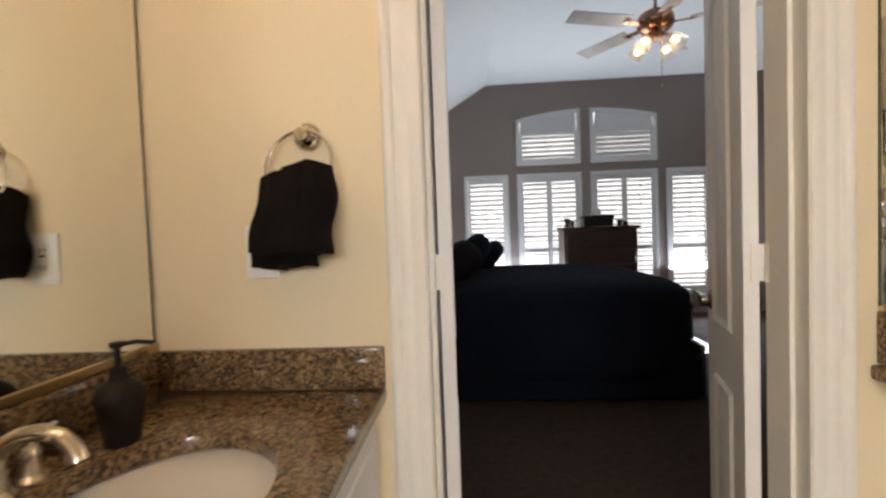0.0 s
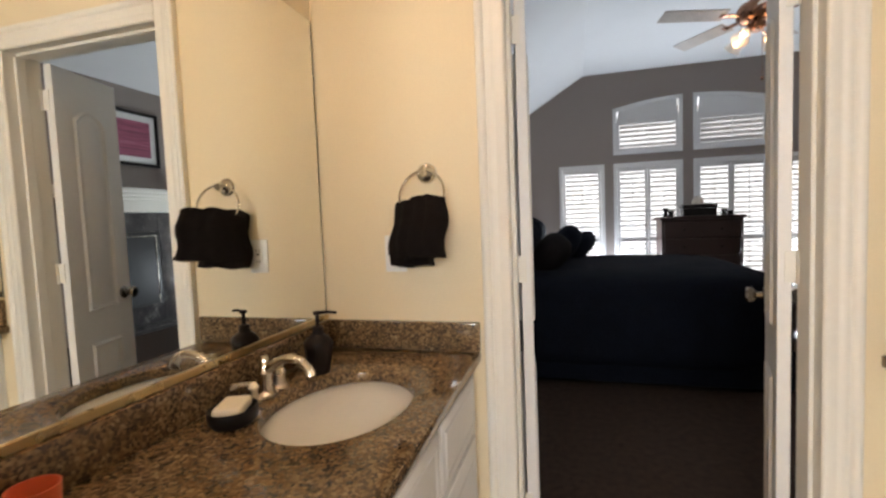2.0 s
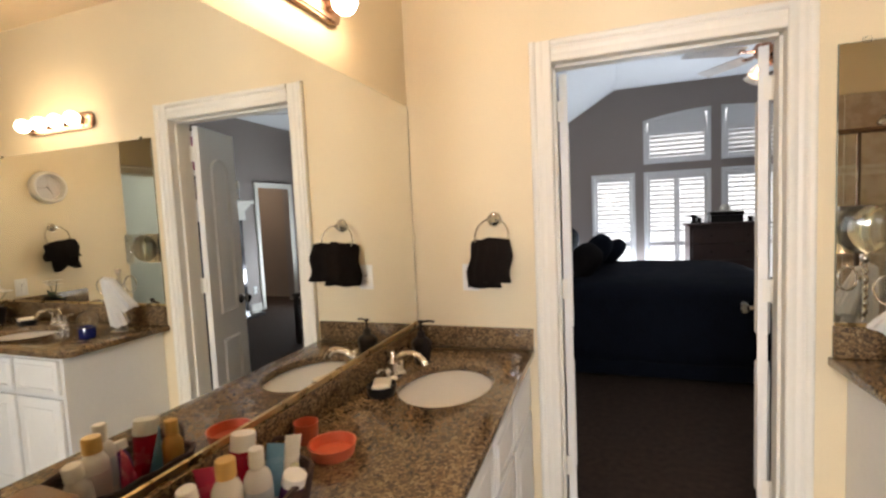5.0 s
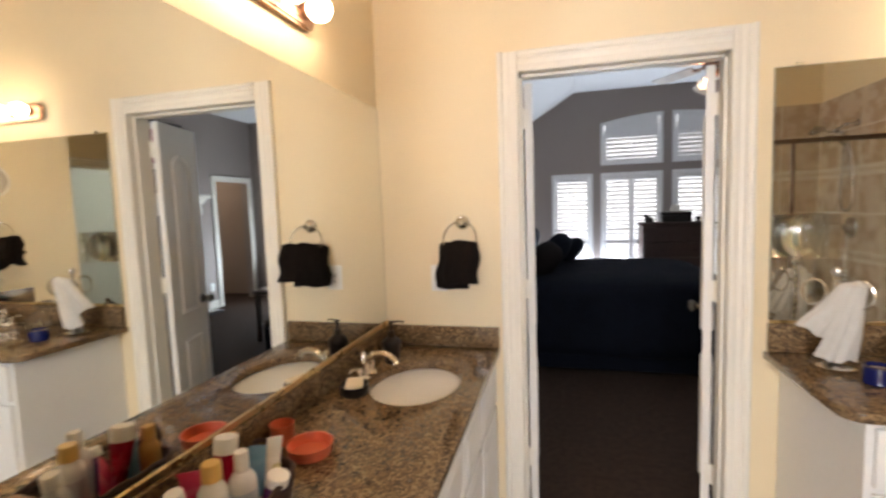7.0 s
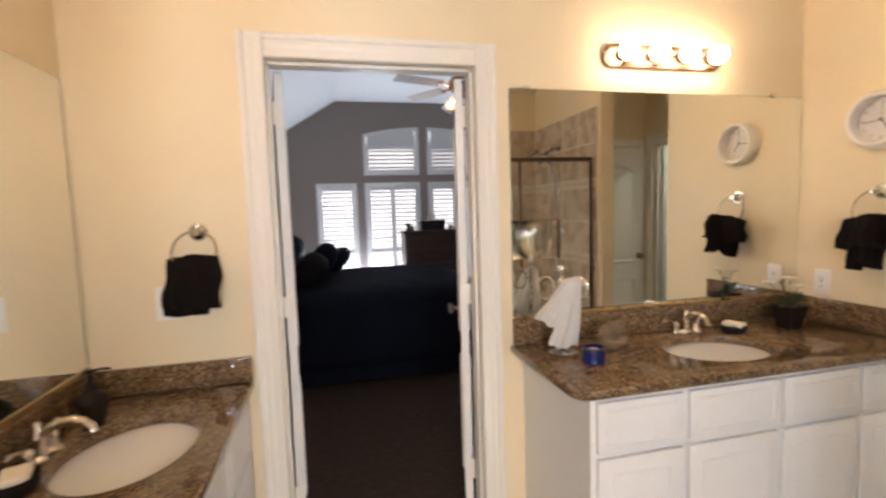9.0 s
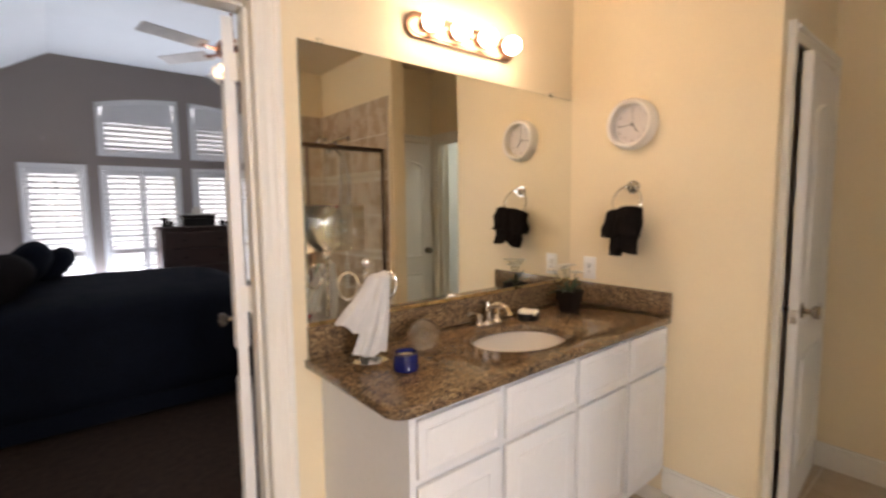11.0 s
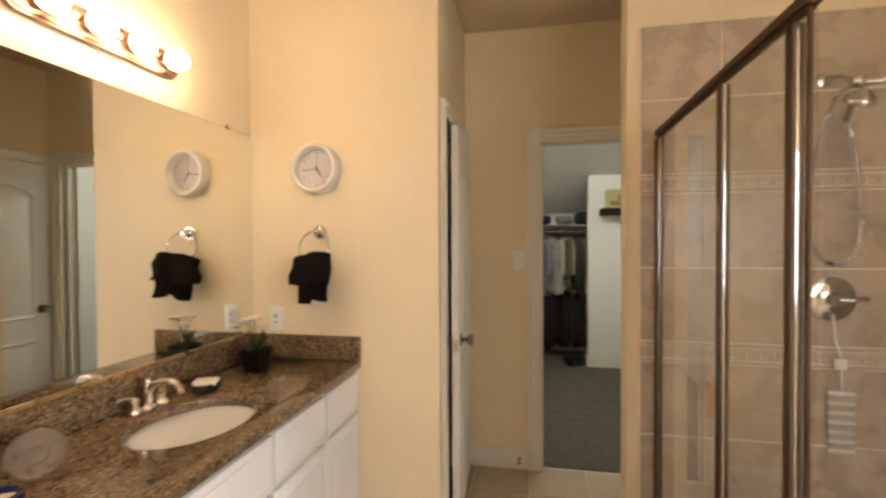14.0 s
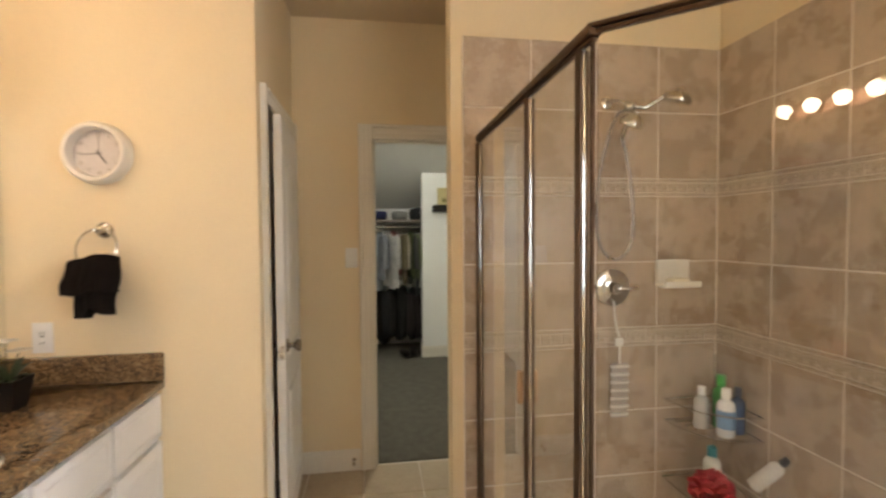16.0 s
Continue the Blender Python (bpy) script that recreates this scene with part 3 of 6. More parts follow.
part("backing", box(bm_new(), 0.852, B - 0.004, -0.004, -0.0005, 0.99, 1.95), MIRROR_EDGE, mr2)
part("mirror_glass", box(bm_new(), 0.854, B - 0.006, -0.0065, -0.0042, 0.992, 1.948), MIRROR, mr2)
part("channel", box(bm_new(), 0.852, B - 0.022, -0.012, -0.0005, 0.981, 0.993, 0.001), BRASS, mr2, "brass-coloured channel under the mirror")
for x in (0.93, 2.2):
    part("clip", box(bm_new(), x - 0.012, x + 0.012, -0.011, -0.0005, 1.943, 1.962, 0.003), GLASS, mr2, "clear plastic mirror clip")


# ---- vanity light bars ----
def light_bar(m, n, length, label):
    """A ribbed bar with globe bulbs; x along the wall, y outwards, origin at its middle."""
    t = thing("vanity_light", m, label, "wall light")
    bm = bm_new()
    hw, hh = length / 2, 0.047
    for k, (ins, y) in enumerate(((0, 0.022), (0.008, 0.028), (0.016, 0.024), (0.022, 0.030))):
        pts = []
        for sx, sz in ((1, 1), (-1, 1), (-1, -1), (1, -1)):
            a0 = {(1, 1): 0, (-1, 1): 90, (-1, -1): 180, (1, -1): 270}[(sx, sz)]
            r = 0.04 - ins * 0.5
            pts += [((hw - ins - r) * sx + r * math.cos(radians(a0 + 15 * i)), (hh - ins - r) * sz + r * math.sin(radians(a0 + 15 * i))) for i in range(7)]
        profile_bar(bm, Matrix(((1, 0, 0, 0), (0, 0, 1, 0), (0, 1, 0, 0), (0, 0, 0, 1))), pts, y)
    part("back_plate", bm, PLATE, t, "ribbed bronze back plate")
    for i in range(n):
        x = (i - (n - 1) / 2) * length / n
        bm = bm_new()
        lathe(bm, [(0, 0.026), (0.024, 0.026), (0.026, 0.034), (0.022, 0.052), (0, 0.052)], Matrix.Translation((x, 0, 0)) @ pose(0, 0, 0, -90, 0, 0), 18)
        so = part("socket", bm, PLATE, t)
        part("bulb", ball(bm_new(), (x, 0.085, 0), 0.039), BULB, so, "lit clear globe bulb")
    return t


light_bar(pose(1.585, D, 2.10, 0, 0, 180), 4, 0.60, "bronze four-bulb vanity light bar above the mirror, lit")
light_bar(pose(A, 0.235, 2.115, 0, 0, -90), 4, 0.60, "bronze four-bulb vanity light bar above the long mirror, lit")


# ---- skirting boards ----
def skirting(name, x0, x1, y0, y1, label="white painted skirting board"):
    bm = bm_new()
    box(bm, x0, x1, y0, y1, 0, 0.115, 0.002)
    box(bm, x0 + 0.003 * (x1 - x0 < 0.05), x1 - 0.003 * (x1 - x0 < 0.05), y0 + 0.003 * (y1 - y0 < 0.05), y1 - 0.003 * (y1 - y0 < 0.05), 0.1155, 0.132, 0.003)
    setting(name, bm, TRIM, label, "skirting")


skirting("baseboard_east", B - 0.016, B - 0.001, 0.17, 0.56)
skirting("baseboard_far", 3.224, 3.239, -0.205, 0.168)
skirting("baseboard_bedroom_east", BX1 - 0.016, BX1 - 0.001, 5.05, 5.30)
skirting("baseboard_closet", 5.734, 5.749, -1.9, -0.840)
skirting("baseboard_closet_end", 5.735, 5.90, -0.854, -0.839)


# ---- shower ----
TX, SY = B - 0.018, -1.92
setting("shower_backing", box(bm_new(), TX + 0.0022, B - 0.0005, -1.939, -0.69, 0, 2.305), GROUT, "pale grout bed of the shower tiles", "grout")
setting("shower_backing_side", box(bm_new(), 0.76, TX + 0.0022, -1.9395, SY - 0.0022, 0, 2.305), GROUT, "pale grout bed of the shower tiles", "grout")
curb = thing("shower_curb", (0, 0, 0), "tiled shower curb under the glass enclosure", "shower curb", "", "structure")
CP = [(TX, -0.762), (1.28, -0.755), (0.83, -1.25), (0.83, -1.93)]
for (xa, ya), (xb, yb) in zip(CP, CP[1:]):
    L = math.hypot(xb - xa, yb - ya)
    part("curb_stone", box(bm_new(), 0, L, -0.05, 0.05, 0, 0.10, 0.006), TILE, curb, "", pose(xa, ya, 0, 0, 0, math.degrees(math.atan2(yb - ya, xb - xa))))

COPPER_PULL = mat("pale_copper_pull", (0.55, 0.36, 0.22), 0.4, 0.7, 0.06, 20, 200, 0.05)
shower = thing("shower_enclosure", (TX, -0.762, 0.10), "bronze-framed clear glass neo-angle shower enclosure", "shower enclosure")
RAIL = 1.88


def glass_run(xa, ya, xb, yb, splits, pull=None, top=0.024, ends=(0.010, 0.010)):
    """One straight run of the enclosure: header, sill, posts and panes."""
    L = math.hypot(xb - xa, yb - ya)
    base = shower.matrix_basis.inverted() @ pose(xa, ya, 0, 0, 0, math.degrees(math.atan2(yb - ya, xb - xa)))
    h = bm_new()
    box(h, -0.010, L + 0.010, -0.016, 0.016, RAIL - top, RAIL, 0.003)
    box(h, 0, L, -0.009, 0.009, RAIL - top - 0.010, RAIL - top - 0.001, 0.002)
    part("header", h, BRONZE, shower, "brushed bronze header rail", base)
    part("sill", box(bm_new(), 0, L, -0.016, 0.016, 0.102, 0.130, 0.003), BRONZE, shower, "", base)
    xs = [0] + splits + [L]
    for i, x in enumerate(xs):
        w = ends[0] if i == 0 else ends[1] if i == len(xs) - 1 else 0.009
        po = bm_new()
        dp = 0.014 if w > 0.005 else 0.003
        box(po, x - w, x + w, -dp, dp, 0.131, RAIL - top - 0.011, min(0.003, w * 0.4))
        box(po, x - w * 0.4, x + w * 0.4, -dp * 1.28, dp * 1.28, 0.132, RAIL - top - 0.012, min(0.002, w * 0.15))
        part("post", po, BRONZE, shower, "", base)
    for a, b in zip(xs, xs[1:]):
        g = part("pane", box(bm_new(), a + 0.010, b - 0.010, -0.003, 0.003, 0.131, RAIL - top - 0.011), GLASS, shower, "clear glass pane", base)
        g.visible_shadow = False
    if pull:
        pb = bm_new()
        box(pb, pull, pull + 0.022, 0.015, 0.032, 0.94, 1.04, 0.004, 2)
        box(pb, pull, pull + 0.022, -0.032, -0.015, 0.94, 1.04, 0.004, 2)
        part("pull", pb, COPPER_PULL, shower, "pale copper door pull", base)


glass_run(TX - 0.014, -0.762, 1.28, -0.755, [0.67, 1.022], 0.635, 0.024, (0.008, 0.0015))
glass_run(1.28, -0.755, 0.83, -1.25, [], None, 0.010, (0.0015, 0.010))
glass_run(0.83, -1.25, 0.83, -1.915, [], None, 0.010)

fix = thing("shower_fixture", (TX, -1.36, 1.20), "chrome shower set with fixed head, hand shower and hose", "shower fixture")
OF = Vector((TX, -1.36, 1.20))


def loc(*p):
    return tuple(Vector(p) - OF)


MX = pose(0, 0, 0, 0, -90, 0)
bm = bm_new()
lathe(bm, [(0, 0), (0.086, 0), (0.086, 0.006), (0.074, 0.013), (0.060, 0.011), (0.052, 0.016), (0.030, 0.020), (0.027, 0.05), (0.022, 0.055), (0, 0.056)], Matrix.Translation(loc(TX, -1.387, 1.20)) @ MX, 36)
part("valve_plate", bm, VALVE, fix, "round chrome valve plate")
part("valve_lever", tube(bm_new(), [loc(TX - 0.045, -1.387, 1.20), loc(TX - 0.06, -1.43, 1.20), loc(TX - 0.055, -1.48, 1.205)], 0.008, 10, radii=[0.011, 0.008, 0.010]), VALVE, fix)
bm = bm_new()
lathe(bm, [(0, 0), (0.028, 0), (0.026, 0.008), (0.011, 0.012), (0, 0.012)], Matrix.Translation(loc(TX, -1.355, 2.04)) @ MX, 20)
tube(bm, [loc(TX - 0.01, -1.355, 2.04), loc(TX - 0.07, -1.375, 2.035), loc(TX - 0.12, -1.40, 2.0)], 0.010)
part("arm", bm, VALVE, fix)
bm = bm_new()
ball(bm, loc(TX - 0.12, -1.40, 1.995), 0.024)
tube(bm, [loc(TX - 0.12, -1.40, 1.995), loc(TX - 0.14, -1.46, 1.985), loc(TX - 0.155, -1.53, 2.03), loc(TX - 0.165, -1.572, 2.05)], 0.009)
part("diverter", bm, VALVE, fix)


def rose(c, tilt, r):
    b2 = bm_new()
    lathe(b2, [(0, 0.045), (0.013, 0.045), (0.018, 0.034), (r * 0.62, 0.026), (r * 0.9, 0.012), (r, 0), (r * 0.97, -0.012), (r * 0.8, -0.015), (0, -0.015)], Matrix.Translation(c) @ tilt, 28)
    return b2


part("fixed_head", rose(loc(TX - 0.17, -1.585, 2.020), pose(0, 0, 0, 14, -14, 0), 0.062), VALVE, fix, "round chrome shower head")
hs = part("hand_shower", rose(loc(TX - 0.17, -1.378, 1.915), pose(0, 0, 0, 10, -30, 0), 0.050), VALVE, fix, "chrome hand shower")
part("grip", tube(bm_new(), [loc(TX - 0.16, -1.38, 1.945), loc(TX - 0.11, -1.388, 1.915), loc(TX - 0.06, -1.398, 1.87)], 0.011), VALVE, hs)
hp = [loc(TX - 0.06, -1.40, 1.88), loc(TX - 0.05, -1.435, 1.75), loc(TX - 0.05, -1.455, 1.6), loc(TX - 0.05, -1.46, 1.47), loc(TX - 0.05, -1.44, 1.38), loc(TX - 0.05, -1.39, 1.335), loc(TX - 0.05, -1.335, 1.35), loc(TX - 0.05, -1.295, 1.42), loc(TX - 0.05, -1.285, 1.55), loc(TX - 0.06, -1.30, 1.75), loc(TX - 0.09, -1.35, 1.95), loc(TX - 0.115, -1.395, 1.985)]


def smooth(pts, n=6):
    """A Catmull-Rom line through points."""
    P = [Vector(p) for p in pts]
    P = [2 * P[0] - P[1]] + P + [2 * P[-1] - P[-2]]
    out = []
    for i in range(1, len(P) - 2):
        for k in range(n):
            t = k / n
            a, b, c, d = P[i - 1], P[i], P[i + 1], P[i + 2]
            out.append(0.5 * ((2 * b) + (c - a) * t + (2 * a - 5 * b + 4 * c - d) * t * t + (3 * b - a - 3 * c + d) * t ** 3))
    return out + [P[-2]]


part("hose", tube(bm_new(), smooth(hp, 8), 0.0085, 8), HOSE, fix, "ribbed metal hose")

dish = thing("soap_dish", (TX, -1.685, 1.20), "white ceramic soap dish set in the shower tiles", "soap dish")
part("back", box(bm_new(), -0.014, -0.0005, -0.085, 0.085, 0.0, 0.125, 0.008, 3), PORCELAIN, dish)
bm = bm_new()
box(bm, -0.09, -0.012, -0.095, 0.095, 0.0, 0.018, 0.008, 3)
box(bm, -0.092, -0.082, -0.09, 0.09, 0.01, 0.03, 0.004, 2)
part("tray", bm, PORCELAIN, dish)
tagged(part("soap_bar", box(bm_new(), -0.03, 0.03, -0.045, 0.045, 0, 0.022, 0.009, 3), SOAP, None, "", (TX - 0.047, -1.685, 1.2185)), "cream bar of soap in the dish", "soap")

strap = thing("back_scrubber", (TX - 0.02, -1.405, 0.60), "white ribbed bath strap hanging below the valve", "bath strap")
part("cord", tube(bm_new(), smooth([(0.0, 0.02, 0.54), (-0.004, 0.012, 0.44), (-0.004, -0.006, 0.37), (0, -0.012, 0.25)]), 0.004, 6), PLASTIC, strap)
part("tag", box(bm_new(), -0.008, 0.004, -0.028, 0.016, 0.33, 0.37, 0.006, 2), PLASTIC, strap)
for i in range(7):
    part("rib", box(bm_new(), -0.008, 0.004, -0.055, 0.035, 0.008 + i * 0.037, 0.022 + i * 0.037, 0.004, 2), WHITETOWEL, strap)
part("webbing", box(bm_new(), -0.002, 0.001, -0.05, 0.03, 0.0, 0.255), mat("grey_webbing", (0.42, 0.38, 0.35), 0.9), strap)

caddy = thing("corner_caddy", (2.19, -1.775, 0.57), "chrome wire corner caddy holding bottles", "shower caddy")
for z in (0.0, 0.10):
    part("wire_ring", tube(bm_new(), [(-0.12, -0.135, z), (-0.10, -0.02, z), (-0.02, 0.08, z), (0.09, 0.12, z), (0.165, 0.125, z), (0.165, -0.135, z)], 0.0035, 6, True), CHROME, caddy)
for k in range(6):
    part("wire", tube(bm_new(), [(-0.09 + 0.045 * k, -0.13, 0), (-0.09 + 0.045 * k, -0.02 + 0.024 * k, 0)], 0.0025, 6), CHROME, caddy)
part("upright", tube(bm_new(), [(0.165, -0.135, -0.35), (0.165, -0.135, 0.30)], 0.005, 8), CHROME, caddy)


def bottle(name, at, r, h, color, label, cap=(0.8, 0.79, 0.76), kind="bottle", squash=1.0, neck=0.45, rz=0, band=None, tilt=(0, 0)):
    """A bottle with shoulders, a cap and, if given, a printed band."""
    t = thing(name, pose(*at, tilt[0], tilt[1], rz), label, kind)
    m = Matrix.Diagonal((1, squash, 1, 1))
    bc = mat("bottle_" + name, color, 0.25, vary=0.04, bump=0)
    part("body", lathe(bm_new(), [(0, 0), (r * 0.92, 0), (r, h * 0.03), (r, h * 0.62), (r * 0.96, h * 0.67), (r * 0.75, h * 0.74), (r * neck, h * 0.765), (r * neck * 0.9, h * 0.80)], m, 20), bc, t)
    cm = mat("cap_" + name, cap, 0.35, vary=0.03, bump=0)
    part("cap", lathe(bm_new(), [(0, h * 0.80), (r * neck * 1.18, h * 0.80), (r * neck * 1.18, h * 0.985), (r * neck * 1.1, h), (0, h)], m, 18), cm, t)
    if band:
        bd = mat("band_" + name, band, 0.4, vary=0.05, bump=0)
        part("printed_band", lathe(bm_new(), [(r * 1.012, h * 0.18), (r * 1.014, h * 0.19), (r * 1.014, h * 0.55), (r * 1.012, h * 0.56)], m, 20), bd, t)
    return t


bottle("shampoo_bottle", (2.235, -1.845, 0.574), 0.036, 0.235, (0.05, 0.30, 0.08), "green shampoo bottle in the shower caddy", (0.04, 0.42, 0.08))
bottle("lotion_bottle", (2.145, -1.795, 0.574), 0.036, 0.205, (0.75, 0.78, 0.8), "white bottle with blue bands in the shower caddy", (0.8, 0.8, 0.8), band=(0.16, 0.32, 0.55))
bottle("gel_bottle", (2.245, -1.755, 0.574), 0.032, 0.185, (0.55, 0.55, 0.52), "pale gel bottle with a white cap in the shower caddy")
bottle("wash_bottle", (2.165, -1.868, 0.574), 0.030, 0.20, (0.03, 0.06, 0.14), "dark blue bottle in the shower caddy", (0.02, 0.03, 0.06))
bottle("razor_foam_can", (2.05, -1.845, 0.40), 0.030, 0.19, (0.70, 0.68, 0.66), "white can tilted in the lower wire shelf", (0.02, 0.02, 0.03), tilt=(25, -30))
bottle("teal_cap_bottle", (2.20, -1.775, 0.302), 0.036, 0.20, (0.66, 0.66, 0.6), "pale bottle with a teal cap on the lower wire shelf", (0.02, 0.25, 0.28))
part("lower_ring", tube(bm_new(), [(-0.24, -0.135, -0.272), (-0.18, 0.02, -0.272), (-0.05, 0.13, -0.272), (0.165, 0.135, -0.272), (0.165, -0.135, -0.272)], 0.0035, 6, True), CHROME, caddy)
bm = bm_new()
rnd = random.Random(4)
for i in range(150):
    u, v = rnd.uniform(0, 6.283), math.acos(rnd.uniform(-1, 1))
    c = Vector((math.sin(v) * math.cos(u), math.sin(v) * math.sin(u), math.cos(v))) * 0.072
    tube(bm, [c * 0.6, c + Vector((0.012 * rnd.uniform(-1, 1), 0.012, 0.008)), c * 1.08 + Vector((0, -0.012, 0.012 * rnd.uniform(-1, 1))), c * 0.7], 0.009, 5)
tagged(part("bath_pouf", bm, mat("red_mesh", (0.45, 0.015, 0.03), 0.8, vary=0.3, scale=40, fine=300, bump=0.6), None, "", (2.10, -1.69, 0.365)), "red mesh bath pouf hanging under the caddy", "bath sponge")


# ---- things on the bathroom walls ----
def towel_sheet(w, h, seed, fold=0.035, flare=0.1, notch=0.0, slant=0.0, step=0.0, bm=None, dx=0.0, dy=0.0):
    """A folded hand towel hanging from a ring: a thick gathered sheet with soft pleats."""
    bm = bm or bm_new()
    r = random.Random(seed)
    ph = [r.uniform(0, 6.28) for _ in range(4)]
    nx, nz = 28, 18
    grid = []
    for side in (1, -1):
        rows = []
        for j in range(nz + 1):
            v = j / nz
            row = []
            for i in range(nx + 1):
                u = i / nx * 2 - 1
                ww = w * (0.94 + 0.06 * math.sin(1.57 * min(1, v * 2.2)) + flare * v * v)
                x = u * ww / 2 + 0.006 * math.sin(9 * v + ph[0])
                th = fold * math.sqrt(max(0.0, 1 - u ** 4)) * (0.55 + 0.45 * math.sin(min(1, v * 1.7) * 1.57)) + 0.006
                ple = 0.013 * math.sin(5 * u + ph[1] + 1.5 * v) + 0.007 * math.sin(13 * u + ph[2])
                low = h * v - 0.016 * abs(u) ** 6 * v ** 6 + (0.006 * math.sin(2.4 * u + ph[3]) + notch * math.exp(-(u / 0.35) ** 2) * -1 + step * max(-1, min(1, 4 * u))) * v ** 4
                y = side * th + (ple if side < 0 else -ple * 0.3)
                topd = (0.012 * (abs(u) ** 2) + slant * (u + 1) / 2) * (1 - v) + 0.004 * math.sin(5 * u + ph[0])
                row.append(bm.verts.new((x + dx, y + dy, -low - topd)))
            rows.append(row)
        grid.append(rows)
    for rows in grid:
        for a, b in zip(rows, rows[1:]):
            for i in range(nx):
                bm.faces.new((a[i], a[i + 1], b[i + 1], b[i])).smooth = True
    f, k = grid
    rim = [(f[0][i], k[0][i]) for i in range(nx + 1)] + [(f[j][nx], k[j][nx]) for j in range(1, nz + 1)] + [(f[nz][i], k[nz][i]) for i in range(nx - 1, -1, -1)] + [(f[j][0], k[j][0]) for j in range(nz - 1, 0, -1)]
    for (a, b), (c, d) in zip(rim, rim[1:] + rim[:1]):
        bm.faces.new((a, c, d, b)).smooth = True
    return bm


def towel_ring(m, seed, w, h, h2, dx2, label, tlabel, notch=0.0, swing=0, flare=0.03, step=0.0, drop=0.068):
    """x along the wall, y out of the wall (origin at the boss); ring and towel swing out at one side."""
    t = thing("towel_ring", m, label, "towel ring")
    bm = bm_new()
    lathe(bm, [(0, 0), (0.031, 0), (0.033, 0.003), (0.030, 0.007), (0.026, 0.007), (0.024, 0.012), (0.018, 0.014), (0.013, 0.018), (0.011, 0.034), (0.015, 0.042), (0.013, 0.050), (0, 0.052)], pose(0, 0, 0, -90, 0, 0), 28)
    part("boss", bm, CHROME, t, "round stepped chrome boss")
    ring = tube(bm_new(), [(0.078 * math.sin(radians(a)), 0.034 * (1 - math.cos(radians(a))) / 2, -0.070 + 0.075 * math.cos(radians(a))) for a in range(0, 360, 9)], 0.0042, 8, True)
    part("ring", ring, CHROME, t, "", pose(0, 0.043, 0, 0, 0, swing * 0.35))
    cloth = towel_sheet(w, h, seed, 0.036, flare, 0.0, 0.035, step)
    towel_sheet(w * 0.78, h2, seed + 5, 0.024, 0.04, notch, 0.02, 0.006, cloth, dx2, -0.016)
    tw = part("hand_towel", cloth, BLACKTOWEL, None, "", m @ pose(0, 0.088, -drop, 8, 0, swing))
    tagged(tw, tlabel, "towel")


towel_ring(pose(-0.360, D - 0.001, 1.405, 0, 0, 180), 3, 0.212, 0.195, 0.222, 0.038, "chrome towel ring on the beige wall by the doorway", "black terry hand towel folded through the towel ring", 0.0, -31, 0.12, 0.006)
towel_ring(pose(B - 0.001, 0.750, 1.476, 0, 0, 90), 8, 0.205, 0.160, 0.245, -0.022, "chrome towel ring on the beige wall under the clock", "black terry hand towel bunched through the towel ring", 0.036, -22, 0.12, 0.012, 0.085)


def wall_plate(m, w, h, label, toggles, outlet=False):
    t = thing("wall_plate", m, label, "outlet" if outlet else "light switch")
    part("plate", box(bm_new(), -w / 2, w / 2, 0, 0.006, -h / 2, h / 2, 0.003, 2), PLASTIC, t)
    for x in toggles:
        if outlet:
            part("socket_insert", box(bm_new(), x - 0.017, x + 0.017, 0.006, 0.009, -0.034, 0.034, 0.002), PLASTIC, t)
            for z in (-0.02, 0.02):
                part("socket_slots", box(box(bm_new(), x - 0.008, x - 0.005, 0.009, 0.0095, z - 0.005, z + 0.005), x + 0.005, x + 0.008, 0.009, 0.0095, z - 0.005, z + 0.005), BLACK, t)
            part("test_button", box(bm_new(), x - 0.007, x + 0.007, 0.009, 0.0102, 0.004, 0.009), BLACK, t)
        else:
            part("rocker", box(bm_new(), x - 0.016, x + 0.016, 0.006, 0.011, -0.032, 0.032, 0.003), PLASTIC, t)


wall_plate(pose(-0.478, D - 0.001, 1.152, 0, 0, 180), 0.075, 0.12, "white outlet plate behind the black towel", (0,), True)
wall_plate(pose(B - 0.001, 0.983, 1.057, 0, 0, 90), 0.075, 0.12, "white outlet plate above the granite splash", (0,), True)
wall_plate(pose(3.239, -0.165, 1.31, 0, 0, 90), 0.075, 0.12, "white rocker switch plate beside the closet doorway", (0,))
bm = bm_new()
lathe(bm, [(0, 0), (0.012, 0), (0.012, 0.004), (0.007, 0.008), (0.007, 0.05), (0.010, 0.055), (0.009, 0.065), (0, 0.066)], pose(3.2235, -0.165, 0.07, 0, -90, 0), 14)
tagged(part("door_stop", bm, NICKEL, None), "small brass-toned door stop screwed to the skirting", "door stop")

clock = thing("wall_clock", pose(B - 0.001, 0.757, 1.776, 0, 0, 90), "round white wall clock with cream face", "clock")
RIM = mat("ivory_plastic_rim", (0.74, 0.70, 0.63), 0.35, vary=0.04, bump=0.05)
MY = pose(0, 0, 0, -90, 0, 0)
part("rim", lathe(bm_new(), [(0.090, 0.016), (0.092, 0.046), (0.097, 0.058), (0.108, 0.060), (0.117, 0.050), (0.122, 0.022), (0.120, 0.0), (0.082, 0.0)], MY, 56), RIM, clock)
part("face", lathe(bm_new(), [(0, 0.014), (0.091, 0.014), (0.091, 0.010), (0, 0.010)], MY, 48), mat("cream_clock_face", (0.60, 0.56, 0.54), 0.5, vary=0.06, scale=30, bump=0), clock)
NUMERAL = mat("grey_print", (0.30, 0.26, 0.22), 0.6, bump=0)
